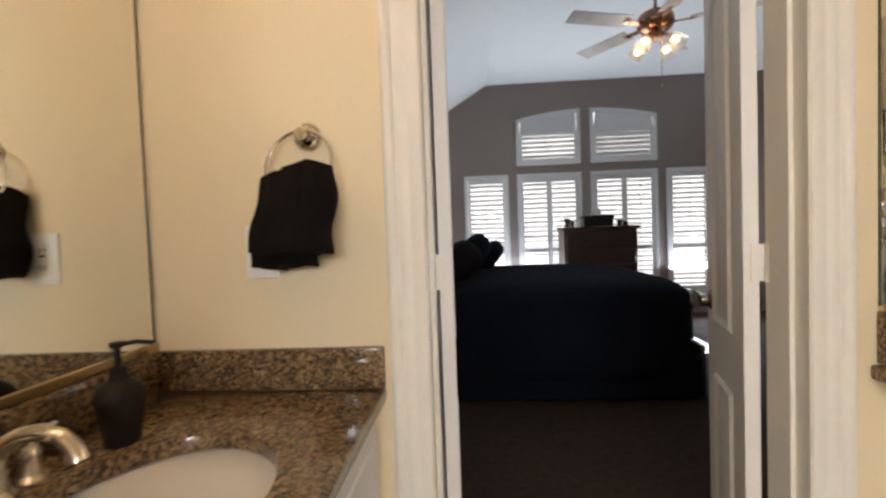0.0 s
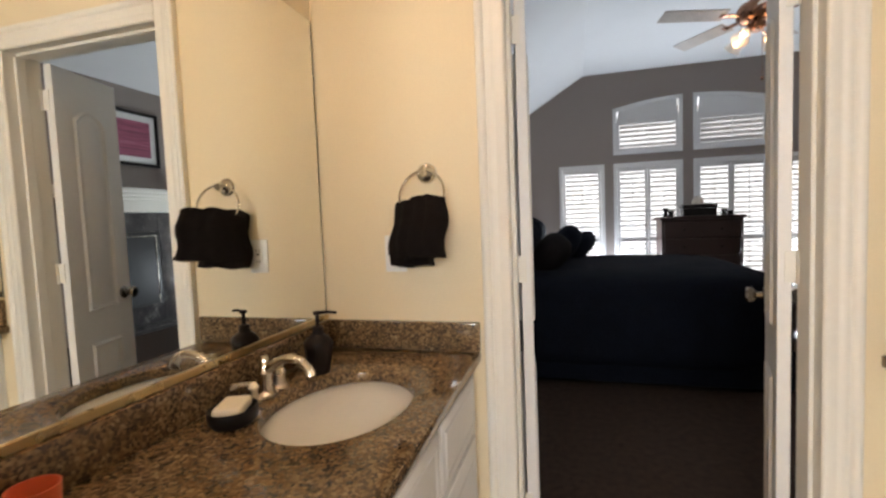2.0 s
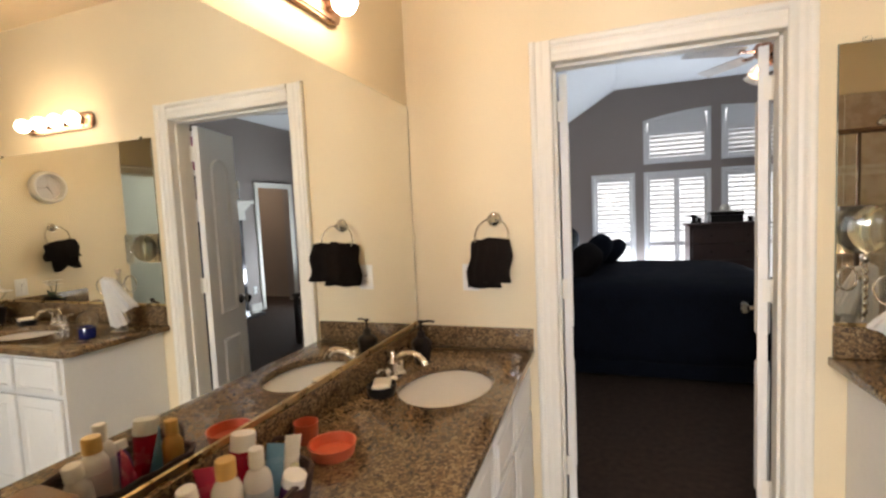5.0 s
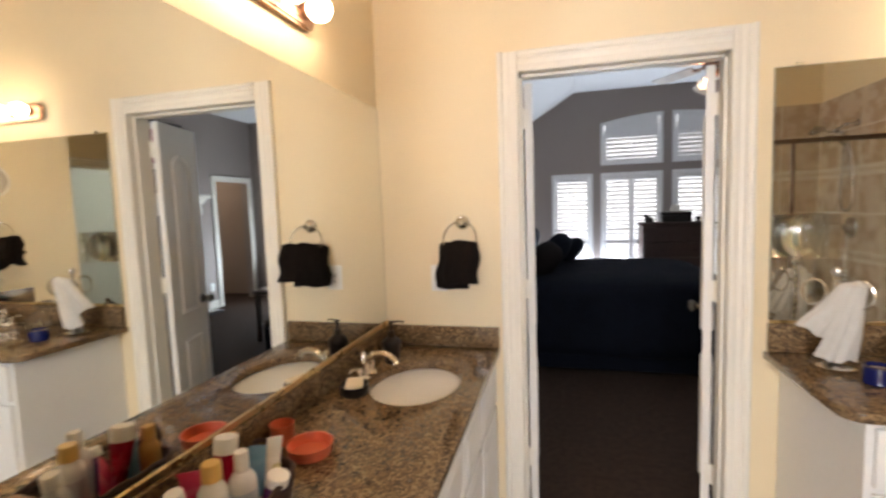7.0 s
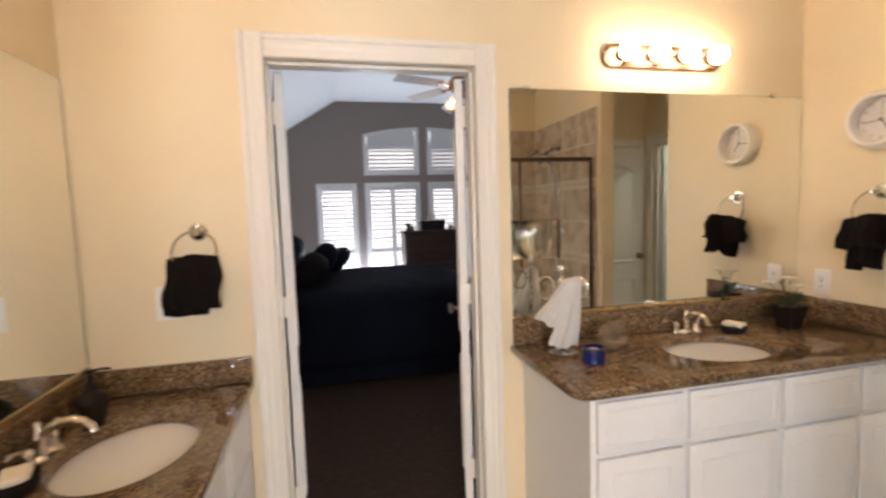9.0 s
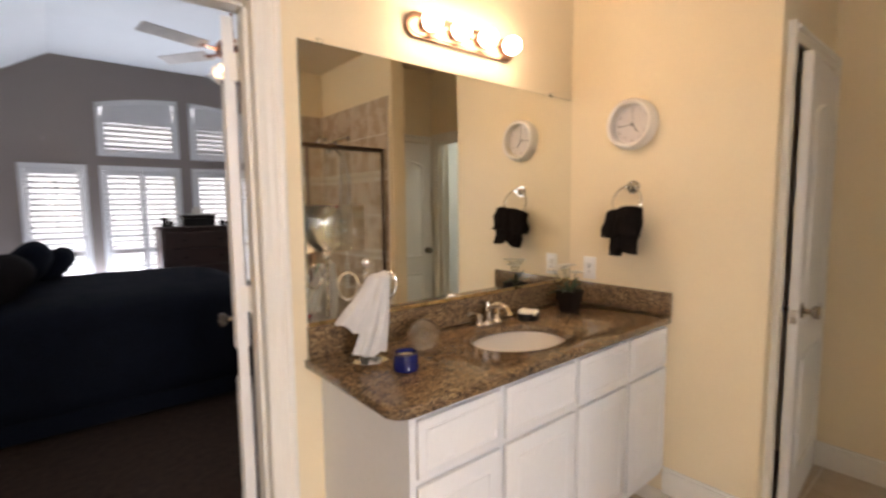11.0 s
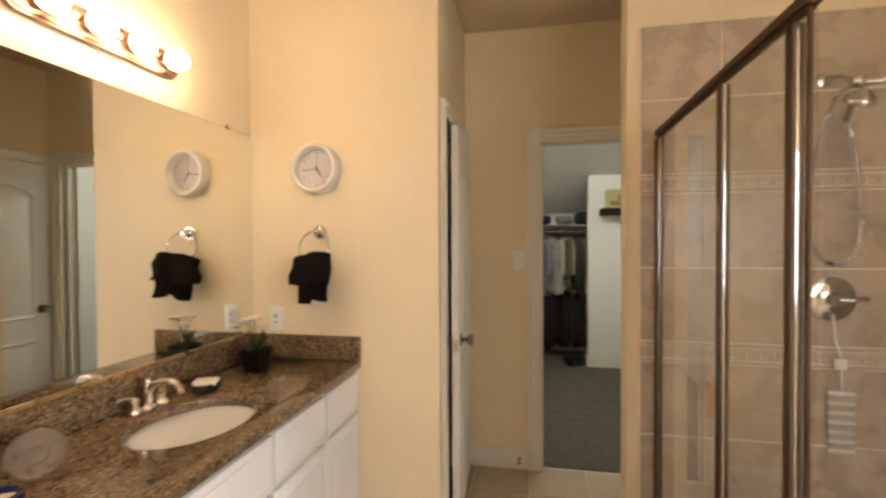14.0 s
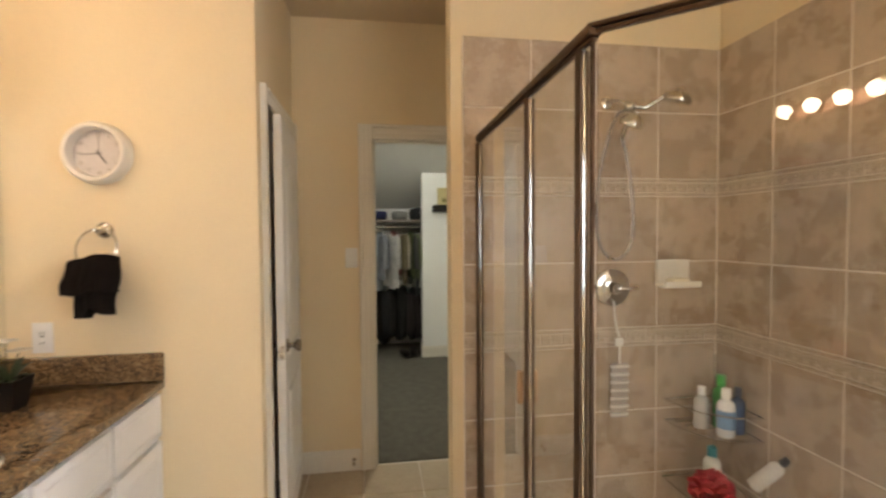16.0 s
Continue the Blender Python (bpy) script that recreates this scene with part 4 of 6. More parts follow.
for h in range(12):
    a = radians(90 - 30 * h)
    tx = bpy.data.curves.new("numeral", "FONT")
    tx.body, tx.size, tx.align_x, tx.align_y, tx.extrude = str(h or 12), 0.020, "CENTER", "CENTER", 0.0004
    ob = new("numeral", tx)
    ob.data.materials.append(NUMERAL)
    ob.parent = clock
    ob.matrix_basis = pose(-0.074 * math.cos(a), 0.0148, 0.074 * math.sin(a), 90, 0, 180)
for nm, a, l, w in (("hour_hand", 145, 0.048, 0.0045), ("minute_hand", -95, 0.068, 0.0030), ("second_hand", 2, 0.070, 0.0012)):
    part(nm, box(bm_new(), -w / 2, w / 2, 0, 0.0012, -0.012, l), BLACK, clock, "", Matrix.Translation((0, 0.0165, 0)) @ pose(0, 0, 0, 0, -a, 0))
# ---- things on the short vanity ----
z0 = RZ + 0.001
st = thing("towel_stand", (1.00, 0.955, z0), "chrome countertop towel stand with twisted column and rings", "towel stand")
part("base", lathe(bm_new(), [(0, 0), (0.065, 0), (0.068, 0.005), (0.05, 0.014), (0.018, 0.022), (0, 0.024)], None, 28), CHROME, st)
part("column", lathe(bm_new(), [(0.010, 0.02)] + [(0.009 + 0.0045 * abs(math.sin(i * 0.785)), 0.03 + i * 0.0075) for i in range(38)] + [(0.006, 0.318), (0.014, 0.326), (0.017, 0.338), (0.012, 0.350), (0, 0.354)], None, 16), CHROME, st)
RNGS = [(-0.06, 0.02), (0.045, -0.05)]
for dx, dy in RNGS:
    part("ring", tube(bm_new(), [(dx + dx * 0.55 * math.cos(radians(a)), dy + dy * 0.5 * math.cos(radians(a)), 0.262 + 0.045 * math.sin(radians(a))) for a in range(0, 360, 12)], 0.0045, 8, True), CHROME, st)
    part("ring_arm", tube(bm_new(), [(0, 0, 0.262), (dx * 0.45, dy * 0.5, 0.262)], 0.005, 8), CHROME, st)


def drape(w0, w1, h, seed, deep):
    """A hand towel pulled through a ring: a soft bunch that opens into lobed folds."""
    b3 = bm_new()
    r = random.Random(seed)
    ph = [r.uniform(0, 6.28) for _ in range(5)]
    n, nz, rings = 56, 18, []
    for j in range(nz + 1):
        v = j / nz
        w, d = w0 + (w1 - w0) * v ** 0.75, deep * (0.8 + 0.35 * v)
        row = []
        for i in range(n):
            a = 2 * math.pi * i / n
            k = 1 + v * (0.24 * math.sin(3 * a + ph[0]) + 0.19 * math.sin(7 * a + ph[1] + v) + 0.05 * math.sin(13 * a + ph[2]))
            low = h * v * (1 + 0.03 * math.sin(2 * a + ph[3]) + 0.02 * math.sin(5 * a + ph[4]))
            row.append(b3.verts.new((w / 2 * math.cos(a) * k + 0.006 * v * math.sin(6 * v + ph[2]), d * math.sin(a) * k, -low)))
        rings.append(row)
    rings.append([b3.verts.new((v.co.x * 0.8, v.co.y * 0.7, v.co.z + 0.02)) for v in rings[-1]])
    for a, b in zip(rings, rings[1:]):
        for i in range(n):
            b3.faces.new((a[i], a[(i + 1) % n], b[(i + 1) % n], b[i])).smooth = True
    top = b3.verts.new((0, 0, 0.018))
    for i in range(n):
        b3.faces.new((rings[0][i], rings[0][(i + 1) % n], top)).smooth = True
    b3.faces.new(rings[-1])
    return b3


tagged(part("hand_towel", drape(0.050, 0.100, 0.266, 5, 0.032), WHITETOWEL, None, "", pose(1.035, 0.905, z0 + 0.296, 9, 7, 12)), "white terry hand towel draped over the stand's ring", "towel")
tagged(part("hand_towel", drape(0.042, 0.098, 0.190, 11, 0.028), WHITETOWEL, None, "", pose(1.01, 0.915, z0 + 0.290, 8, 26, -8)), "white terry hand towel fanned from the stand's ring", "towel")

jar = thing("candle_jar", (1.04, 0.79, z0), "small cobalt blue glass candle jar", "candle jar")
part("glass_body", lathe(bm_new(), [(0, 0), (0.037, 0), (0.041, 0.004), (0.041, 0.048), (0.038, 0.055), (0.038, 0.061), (0.034, 0.061), (0.034, 0.010), (0, 0.010)], None, 28), mat("cobalt_glass", (0.006, 0.010, 0.085), 0.1, vary=0.05, bump=0), jar)
part("wax", lathe(bm_new(), [(0, 0.047), (0.0335, 0.047), (0.0335, 0.011), (0, 0.011)], None, 24), SOAP, jar, "pale wax")
part("rim_band", lathe(bm_new(), [(0.0385, 0.0555), (0.0395, 0.056), (0.0395, 0.0605), (0.0385, 0.061)], None, 28), mat("dark_band", (0.05, 0.03, 0.03), 0.4), jar, "dark rim band")
hb = thing("votive_disc", pose(1.20, 0.905, z0, 0, 0, -30), "thick clear glass disc leaning on edge by the blue jar", "glass disc")
part("glass_disc", lathe(bm_new(), [(0, 0), (0.055, 0), (0.058, 0.004), (0.058, 0.018), (0.054, 0.022), (0.022, 0.021), (0.020, 0.026), (0.023, 0.031), (0.018, 0.037), (0, 0.038)], pose(0, 0, 0.0585, 70, 0, 0), 40), glass_mat("thick_cloudy_glass", (0.93, 0.90, 0.86), 0.16), hb)

pot = thing("potted_orchid", (2.125, 0.93, z0), "small white orchid in a black square pot", "plant")
bm = bm_new()
vs = []
for (s, z) in ((0.034, 0.0), (0.050, 0.105), (0.044, 0.105), (0.042, 0.09)):
    vs.append([bm.verts.new((s * a, s * b, z)) for a, b in ((1, 1), (-1, 1), (-1, -1), (1, -1))])
for a, b in zip(vs, vs[1:]):
    for i in range(4):
        bm.faces.new((a[i], a[(i + 1) % 4], b[(i + 1) % 4], b[i]))
bm.faces.new(vs[0][::-1])
bm.faces.new(vs[-1])
part("pot", bm, BLACK, pot, "tapered black pot")
LEAF = mat("orchid_leaf", (0.022, 0.042, 0.014), 0.4, vary=0.25, scale=30, bump=0.1)
PETAL = mat("white_petal", (0.78, 0.74, 0.62), 0.6, vary=0.05, scale=40, bump=0.1)


def leaf(bm, root, way, length, width, droop):
    """One arching leaf blade, a few millimetres thick."""
    way = Vector(way).normalized()
    side = way.cross(Vector((0, 0, 1)))
    side = side.normalized() if side.length > 0.01 else Vector((1, 0, 0))
    rows = []
    for i in range(8):
        t = i / 7
        c = Vector(root) + way * length * t + Vector((0, 0, -droop * t * t))
        w = width * math.sin(math.pi * min(1, 0.12 + 0.88 * t)) * 0.5 + 0.0006
        rows.append([bm.verts.new(c - side * w + Vector((0, 0, w * 0.4))), bm.verts.new(c + Vector((0, 0, -0.001))), bm.verts.new(c + side * w + Vector((0, 0, w * 0.4)))])
    for a, b in zip(rows, rows[1:]):
        for i in range(2):
            bm.faces.new((a[i], a[i + 1], b[i + 1], b[i])).smooth = True


rnd = random.Random(2)
for i in range(7):
    a = i * 2.4
    bm = bm_new()
    leaf(bm, (0.012 * math.cos(a), 0.012 * math.sin(a), 0.09), (math.cos(a), math.sin(a), rnd.uniform(0.3, 1.6)), rnd.uniform(0.07, 0.115), 0.026, rnd.uniform(0.02, 0.06))
    part("leaf", bm, LEAF, pot)
for k, (dx, dy, h) in enumerate(((0.01, -0.03, 0.19), (-0.045, 0.0, 0.225), (-0.02, 0.03, 0.21), (-0.06, 0.05, 0.20), (0.02, 0.02, 0.22))):
    part("stem", tube(bm_new(), smooth([(0, 0, 0.09), (dx * 0.4, dy * 0.4, h * 0.7), (dx, dy, h)]), 0.0018, 6), LEAF, pot)
    for q in range(5):
        bm = bm_new()
        a = q * 1.2566 + k
        leaf(bm, (dx, dy, h), (math.cos(a), math.sin(a), 0.35), 0.040, 0.034, 0.006)
        part("petal", bm, PETAL, pot, "white petal" if q == 0 else "")


def soap_on_dish(at, rx, ry, label):
    t = thing("soap_holder", at, label, "soap dish")
    part("bowl", lathe(bm_new(), [(0, 0), (0.80, 0), (0.97, 0.010), (1.0, 0.028), (0.97, 0.036), (0.90, 0.034), (0.82, 0.024), (0, 0.022)], Matrix.Diagonal((rx, ry, 1, 1)), 36), BLACK, t)
    s = part("soap_bar", box(bm_new(), -0.030, 0.030, -0.042, 0.042, 0, 0.022, 0.008, 3), SOAP, None, "", pose(at[0], at[1], at[2] + 0.0245, 0, 0, 20))
    tagged(s, "cream bar of soap in the black dish", "soap")


soap_on_dish((1.845, 0.955, z0), 0.06, 0.045, "oval black resin soap dish on the granite")

# ---- things on the long vanity ----
z1 = LZ + 0.001
soap_on_dish((-0.632, 0.505, z1), 0.05, 0.055, "round black resin soap dish on the granite")
ds = thing("soap_dispenser", pose(-0.618, 0.838, z1, 0, 0, 20), "dark bronze resin pump soap dispenser", "soap dispenser")
part("body", lathe(bm_new(), [(0, 0), (0.027, 0), (0.029, 0.004), (0.041, 0.075), (0.042, 0.088), (0.035, 0.100), (0.017, 0.112), (0.016, 0.120), (0, 0.120)], None, 8), BROWN, ds)
part("pump", tube(lathe(bm_new(), [(0, 0.120), (0.015, 0.120), (0.015, 0.132), (0.006, 0.136), (0.005, 0.165), (0.011, 0.168), (0.011, 0.176), (0, 0.177)], None, 16), [(0, 0, 0.171), (0.03, 0, 0.174), (0.055, 0, 0.170)], 0.004, 8), BROWN, ds, "slim pump head")
CORAL = mat("coral_plastic", (0.62, 0.13, 0.06), 0.35, vary=0.06, scale=10, bump=0.03)


def open_cup(name, at, r, h, wall_, label, category):
    t = part(name, lathe(bm_new(), [(0, 0), (r * 0.86, 0), (r * 0.92, 0.004), (r, h * 0.95), (r * 1.03, h), (r * 0.95, h), (r * 0.86, wall_ * 2), (0, wall_ * 2)], None, 36), CORAL, None, "", at)
    return tagged(t, label, category)


open_cup("trinket_dish", (-0.575, 0.112, z1), 0.060, 0.032, 0.003, "shallow round coral plastic dish", "dish")
open_cup("small_cup", (-0.685, 0.155, z1), 0.033, 0.055, 0.003, "small coral plastic cup", "cup")

bk = thing("wicker_basket", pose(-0.575, -0.195, z1, 0, 0, 4), "dark brown woven basket full of toiletries", "basket")
WICK = mat("dark_wicker", (0.045, 0.018, 0.013), 0.6, vary=0.35, scale=30, fine=200, bump=0.5)
for k in range(9):
    z = 0.005 + k * 0.010
    s = 1 + 0.02 * k
    hw, hl = 0.085 * s, 0.115 * s
    pts = []
    for i in range(48):
        a = 2 * math.pi * i / 48
        c, d = math.cos(a), math.sin(a)
        q = (abs(c) ** 4 + abs(d) ** 4) ** -0.25
        pts.append((hw * q * c, hl * q * d, z + 0.0025 * math.sin(12 * a + math.pi * k)))
    part("woven_strand", tube(bm_new(), pts, 0.0062, 6, True), WICK, bk)
part("bottom", box(bm_new(), -0.08, 0.08, -0.11, 0.11, 0.0, 0.008, 0.003), WICK, bk)
part("handle", tube(bm_new(), smooth([(-0.03, 0.125, 0.08), (-0.02, 0.135, 0.12), (0.02, 0.135, 0.12), (0.03, 0.125, 0.08)]), 0.005, 8), WICK, bk)
zb = z1 + 0.0095
bx, by = -0.575, -0.195


def tube_bottle(name, at, w, h, color, label, cap, tilt=(0, 0), rz=0, band=None):
    """A squeeze tube standing on its cap: round at the cap, flat at the crimp."""
    t = thing(name, pose(*at, tilt[0], tilt[1], rz), label, "tube")
    bm = bm_new()
    n, rings = 20, []
    for j in range(9):
        v = j / 8
        rings.append([bm.verts.new(((w / 2) * (0.8 + 0.25 * v) * math.cos(2 * math.pi * i / n), (w / 2) * 0.8 * (1 - v) ** 0.8 * math.sin(2 * math.pi * i / n) + 0.0012 * math.sin(2 * math.pi * i / n), h * 0.2 + h * 0.8 * v)) for i in range(n)])
    for a, b in zip(rings, rings[1:]):
        for i in range(n):
            bm.faces.new((a[i], a[(i + 1) % n], b[(i + 1) % n], b[i])).smooth = True
    bm.faces.new(rings[-1])
    part("tube_body", bm, mat("tube_" + name, color, 0.25, vary=0.08, scale=25, bump=0.02), t)
    part("cap", lathe(bm_new(), [(0, 0), (w * 0.40, 0), (w * 0.42, 0.003), (w * 0.41, h * 0.195), (0, h * 0.195)], None, 20), mat("tubecap_" + name, cap, 0.35, vary=0.03, bump=0), t)
    if band:
        part("printed_band", box(bm_new(), -w * 0.3, w * 0.3, -w * 0.36, -w * 0.34, h * 0.45, h * 0.6), mat("tubeband_" + name, band, 0.4, bump=0), t)


WHT = (0.80, 0.79, 0.76)
tube_bottle("cream_tube", (bx - 0.03, by + 0.045, zb + 0.168), 0.058, 0.165, (0.30, 0.006, 0.025), "crimson squeeze tube with a white cap in the basket", WHT, (176, 8), 60)
tube_bottle("blue_tube", (bx + 0.005, by + 0.075, zb), 0.05, 0.125, (0.16, 0.36, 0.55), "pale blue squeeze tube in the basket", WHT, (-10, 8), 30)
tube_bottle("white_tube", (bx + 0.035, by + 0.085, zb), 0.035, 0.14, (0.74, 0.72, 0.66), "cream squeeze tube in the basket", (0.7, 0.66, 0.5), (-8, 12), 60)
tube_bottle("pink_tube", (bx - 0.05, by - 0.01, zb), 0.05, 0.13, (0.55, 0.05, 0.12), "pink squeeze tube in the basket", WHT, (6, -6), 20)
bottle("pump_bottle", (bx + 0.01, by - 0.045, zb), 0.028, 0.165, WHT, "white lotion bottle with a gilt collar in the basket", (0.7, 0.45, 0.14), neck=0.55, band=(0.62, 0.55, 0.56))
bottle("lotion_bottle", (bx + 0.045, by - 0.005, zb), 0.026, 0.17, (0.72, 0.70, 0.70), "tall white lotion bottle in the basket", WHT, neck=0.45, band=(0.45, 0.50, 0.58))
bottle("perfume_bottle", (bx - 0.055, by + 0.085, zb), 0.022, 0.15, (0.55, 0.30, 0.08), "amber scent bottle in the basket", (0.62, 0.36, 0.10), neck=0.55)
bottle("purple_bottle", (bx + 0.055, by + 0.05, zb), 0.022, 0.10, (0.10, 0.03, 0.16), "purple bottle with a white cap in the basket", WHT, neck=0.9, tilt=(0, 18))
bottle("olive_bottle", (bx + 0.05, by + 0.095, zb), 0.018, 0.085, (0.30, 0.32, 0.10), "olive green bottle in the basket", (0.5, 0.5, 0.3))
bottle("clear_bottle", (bx - 0.02, by - 0.085, zb), 0.024, 0.14, (0.66, 0.64, 0.62), "white flip-cap bottle in the basket", WHT, neck=0.6, tilt=(8, 0))
bottle("pale_jar", (-0.66, -0.62, z1), 0.042, 0.10, (0.78, 0.77, 0.74), "white cream jar with a gilt lid on the granite", (0.62, 0.40, 0.14), neck=0.95)
bottle("nail_bottle", (-0.70, -0.325, z1), 0.013, 0.075, (0.5, 0.42, 0.30), "small bottle with a pale cap on the granite", WHT)

tb = thing("tissue_box", pose(-0.635, -0.415, z1, 0, 0, 3), "tan leather-topped square tissue box cover", "tissue box")
TAN = mat("tan_leather", (0.27, 0.165, 0.10), 0.5, vary=0.15, scale=20, fine=150, bump=0.2)
part("sides", box(bm_new(), -0.068, 0.068, -0.068, 0.068, 0, 0.118, 0.008, 3), mat("pale_taupe_leather", (0.46, 0.42, 0.37), 0.5, vary=0.1, scale=20, fine=150, bump=0.15), tb, "pale taupe sides")
bm = slab_with_hole(bm_new(), rounded(-0.07, 0.07, -0.07, 0.07, ("sw", "se", "ne", "nw"), 0.018), ellipse(0, 0, 0.030, 0.042, 28), 0.119, 0.134)
part("lid", bm, TAN, tb, "tan leather lid with an oval opening")
# Black disc under the lid's hole, in place of the shade inside.
part("opening", lathe(bm_new(), [(0, 0.1195), (0.029, 0.1195), (0.029, 0.120), (0, 0.121)], Matrix.Diagonal((1, 1.4, 1, 1)), 24), BLACK, tb, "black disc standing for the shade inside the oval opening")

am = thing("makeup_mirror", pose(0.955, D - 0.034, 1.238, 0, 0, -15), "clear-edged magnifying mirror panel angled off the wall mirror", "mirror")
part("panel", box(bm_new(), -0.101, 0.101, -0.008, -0.0003, 0, 0.165, 0.003, 2), GLASS, am, "clear acrylic sheet")
part("magnifier", lathe(bm_new(), [(0.0765 * k / 8, 0.0081 + 0.009 * (1 - (k / 8) ** 2)) for k in range(9)], pose(-0.02, -0.0005, 0.083, 90, 0, 0), 40), GLASS, am, "round bulging magnifier")

# ---- bath window behind the walk ----
for x in BATH_WINDOWS:
    bw = thing("window_bath", (x, -3.36, 0), "small square white-framed bathroom window", "window", "", "structure")
    f = bm_new()
    for (a, b, c, d) in ((-0.2, 0.2, 1.52, 1.55), (-0.2, 0.2, 1.89, 1.92), (-0.2, -0.17, 1.55, 1.89), (0.17, 0.2, 1.55, 1.89), (-0.008, 0.008, 1.55, 1.78), (-0.17, 0.17, 1.78, 1.795)):
        box(f, a, b, -0.03, 0.005, c, d)
    part("window_frame", f, TRIM, bw)
    g = part("pane", box(bm_new(), -0.17, 0.17, -0.042, -0.038, 1.55, 1.89), GLASS, bw)
    g.visible_shadow = False
# Window out of view, added only to house the west lamp.
tw2 = thing("window_tub", (A - 0.06, 0, 0), "white two-light west window, unseen, added for daylight on the shower wall", "window", "", "structure")
for k in range(2):
    y = -2.85 + 0.8 * k
    f = bm_new()
    for (a, b, c, d) in ((y, y + 0.8, 1.0, 1.04), (y, y + 0.8, 1.96, 2.0), (y, y + 0.04, 1.04, 1.96), (y + 0.76, y + 0.8, 1.04, 1.96)):
        box(f, -0.03, 0.03, a, b, c, d)
    part("window_frame", f, TRIM, tw2)
    g = part("pane", box(bm_new(), -0.022, -0.018, y + 0.04, y + 0.76, 1.04, 1.96), GLASS, tw2)
    g.visible_shadow = False
# Glowing sheet outside the added west window.
setting("backdrop_added_west", box(bm_new(), -3.55, -3.5, -6, 2, -1, 6), glow_mat("bright_sky_south", (0.9, 0.95, 1.0), 3.0), "bright overcast distance outside the added west window", "backdrop")
setting("backdrop_bath", box(bm_new(), -5, 5, -6.05, -6.0, -1, 6), bpy.data.materials["bright_sky_south"], "bright overcast distance outside the bathroom window", "backdrop")
# White facing on the partition's end: the daylight on it is in the colour.
tagged(part("lit_end_strip", box(bm_new(), -0.1895, -0.181, -0.969, -0.854, 0, 2.5, 0.004, 3), TRIM), "white strip standing for daylight on the partition's end", "trim", "", "structure")

# ---- bedroom windows: shutters with louvres ----
setting("backdrop", box(bm_new(), -4, 8, 9.0, 9.05, -2, 3.4), glow_mat("bright_sky", (0.96, 0.98, 1.0), 1.9), "bright hazy distance outside the bedroom windows", "backdrop")
louvre_cache = {}


def louvre_mesh(w):
    k = round(w, 3)
    if k not in louvre_cache:
        bm = bm_new()
        n = 8
        sec = [(0.030 * math.cos(2 * math.pi * i / n), 0.0045 * math.sin(2 * math.pi * i / n)) for i in range(n)]
        profile_bar(bm, Matrix(((0, 0, 1, -w / 2), (1, 0, 0, 0), (0, 1, 0, 0), (0, 0, 0, 1))), sec, w)
        me = bpy.data.meshes.new("louvre")
        bmesh.ops.recalc_face_normals(bm, faces=bm.faces)
        bm.to_mesh(me)
        bm.free()
        me.materials.append(SHUTTER)
        louvre_cache[k] = me
    return louvre_cache[k]


def shutter_panel(parent, x0, x1, z0_, z1_, fields, tilt):
    """One hinged shutter panel: stiles, rails, tilt rod and louvres."""
    bm = bm_new()
    box(bm, x0, x0 + 0.032, -0.014, 0.014, z0_, z1_, 0.003)
    box(bm, x1 - 0.032, x1, -0.014, 0.014, z0_, z1_, 0.003)
    zs = [z0_] + [z for f in fields for z in f] + [z1_]
    for i in range(0, len(zs), 2):
        box(bm, x0 + 0.033, x1 - 0.033, -0.013, 0.013, zs[i], zs[i + 1], 0.002)
    p = part("panel", bm, SHUTTER, parent)
    for lo, hi in fields:
        n = max(2, round((hi - lo) / 0.062))
        for i in range(n):
            z = lo + (i + 0.5) * (hi - lo) / n
            o = new("louvre", louvre_mesh(x1 - x0 - 0.068))
            o.parent = p
            o.matrix_basis = pose((x0 + x1) / 2, 0, z, tilt, 0, 0)
        part("tilt_rod", box(bm_new(), (x0 + x1) / 2 - 0.006, (x0 + x1) / 2 + 0.006, -0.046, -0.036, lo + 0.02, hi - 0.02, 0.002), SHUTTER, p)


def window_unit(i, x0, x1, panels):
    w = thing("window_%d" % i, (0, BY1, 0), "tall bedroom window with white plantation shutters, louvres open", "window", "", "structure")
    f = bm_new()
    for (a, b, c, d) in ((x0, x1, 0.25, 0.30), (x0, x1, 1.85, 1.905), (x0, x0 + 0.045, 0.30, 1.85), (x1 - 0.045, x1, 0.30, 1.85)):
        box(f, a, b, -0.022, 0.04, c, d, 0.003)
    part("window_frame", f, SHUTTER, w)
    part("window_sill", box(bm_new(), x0 - 0.03, x1 + 0.03, -0.05, -0.0005, 0.225, 0.248, 0.004), SHUTTER, w)
    g = part("pane", box(bm_new(), x0 + 0.03, x1 - 0.03, 0.10, 0.106, 0.27, 1.87), GLASS, w)
    g.visible_shadow = False
    part("sash_bar", box(bm_new(), x0 + 0.03, x1 - 0.03, 0.085, 0.12, 1.05, 1.09), SHUTTER, w)
    a, b = x0 + 0.047, x1 - 0.047
    pw = (b - a) / panels
    for k in range(panels):
        shutter_panel(w, a + k * pw + 0.002, a + (k + 1) * pw - 0.002, 0.302, 1.848, [(0.36, 0.86), (0.92, 1.79)], -30)


for i, ((x0, x1), n) in enumerate(zip(WINS, (1, 2, 2, 1))):
    window_unit(i + 1, x0, x1, n)


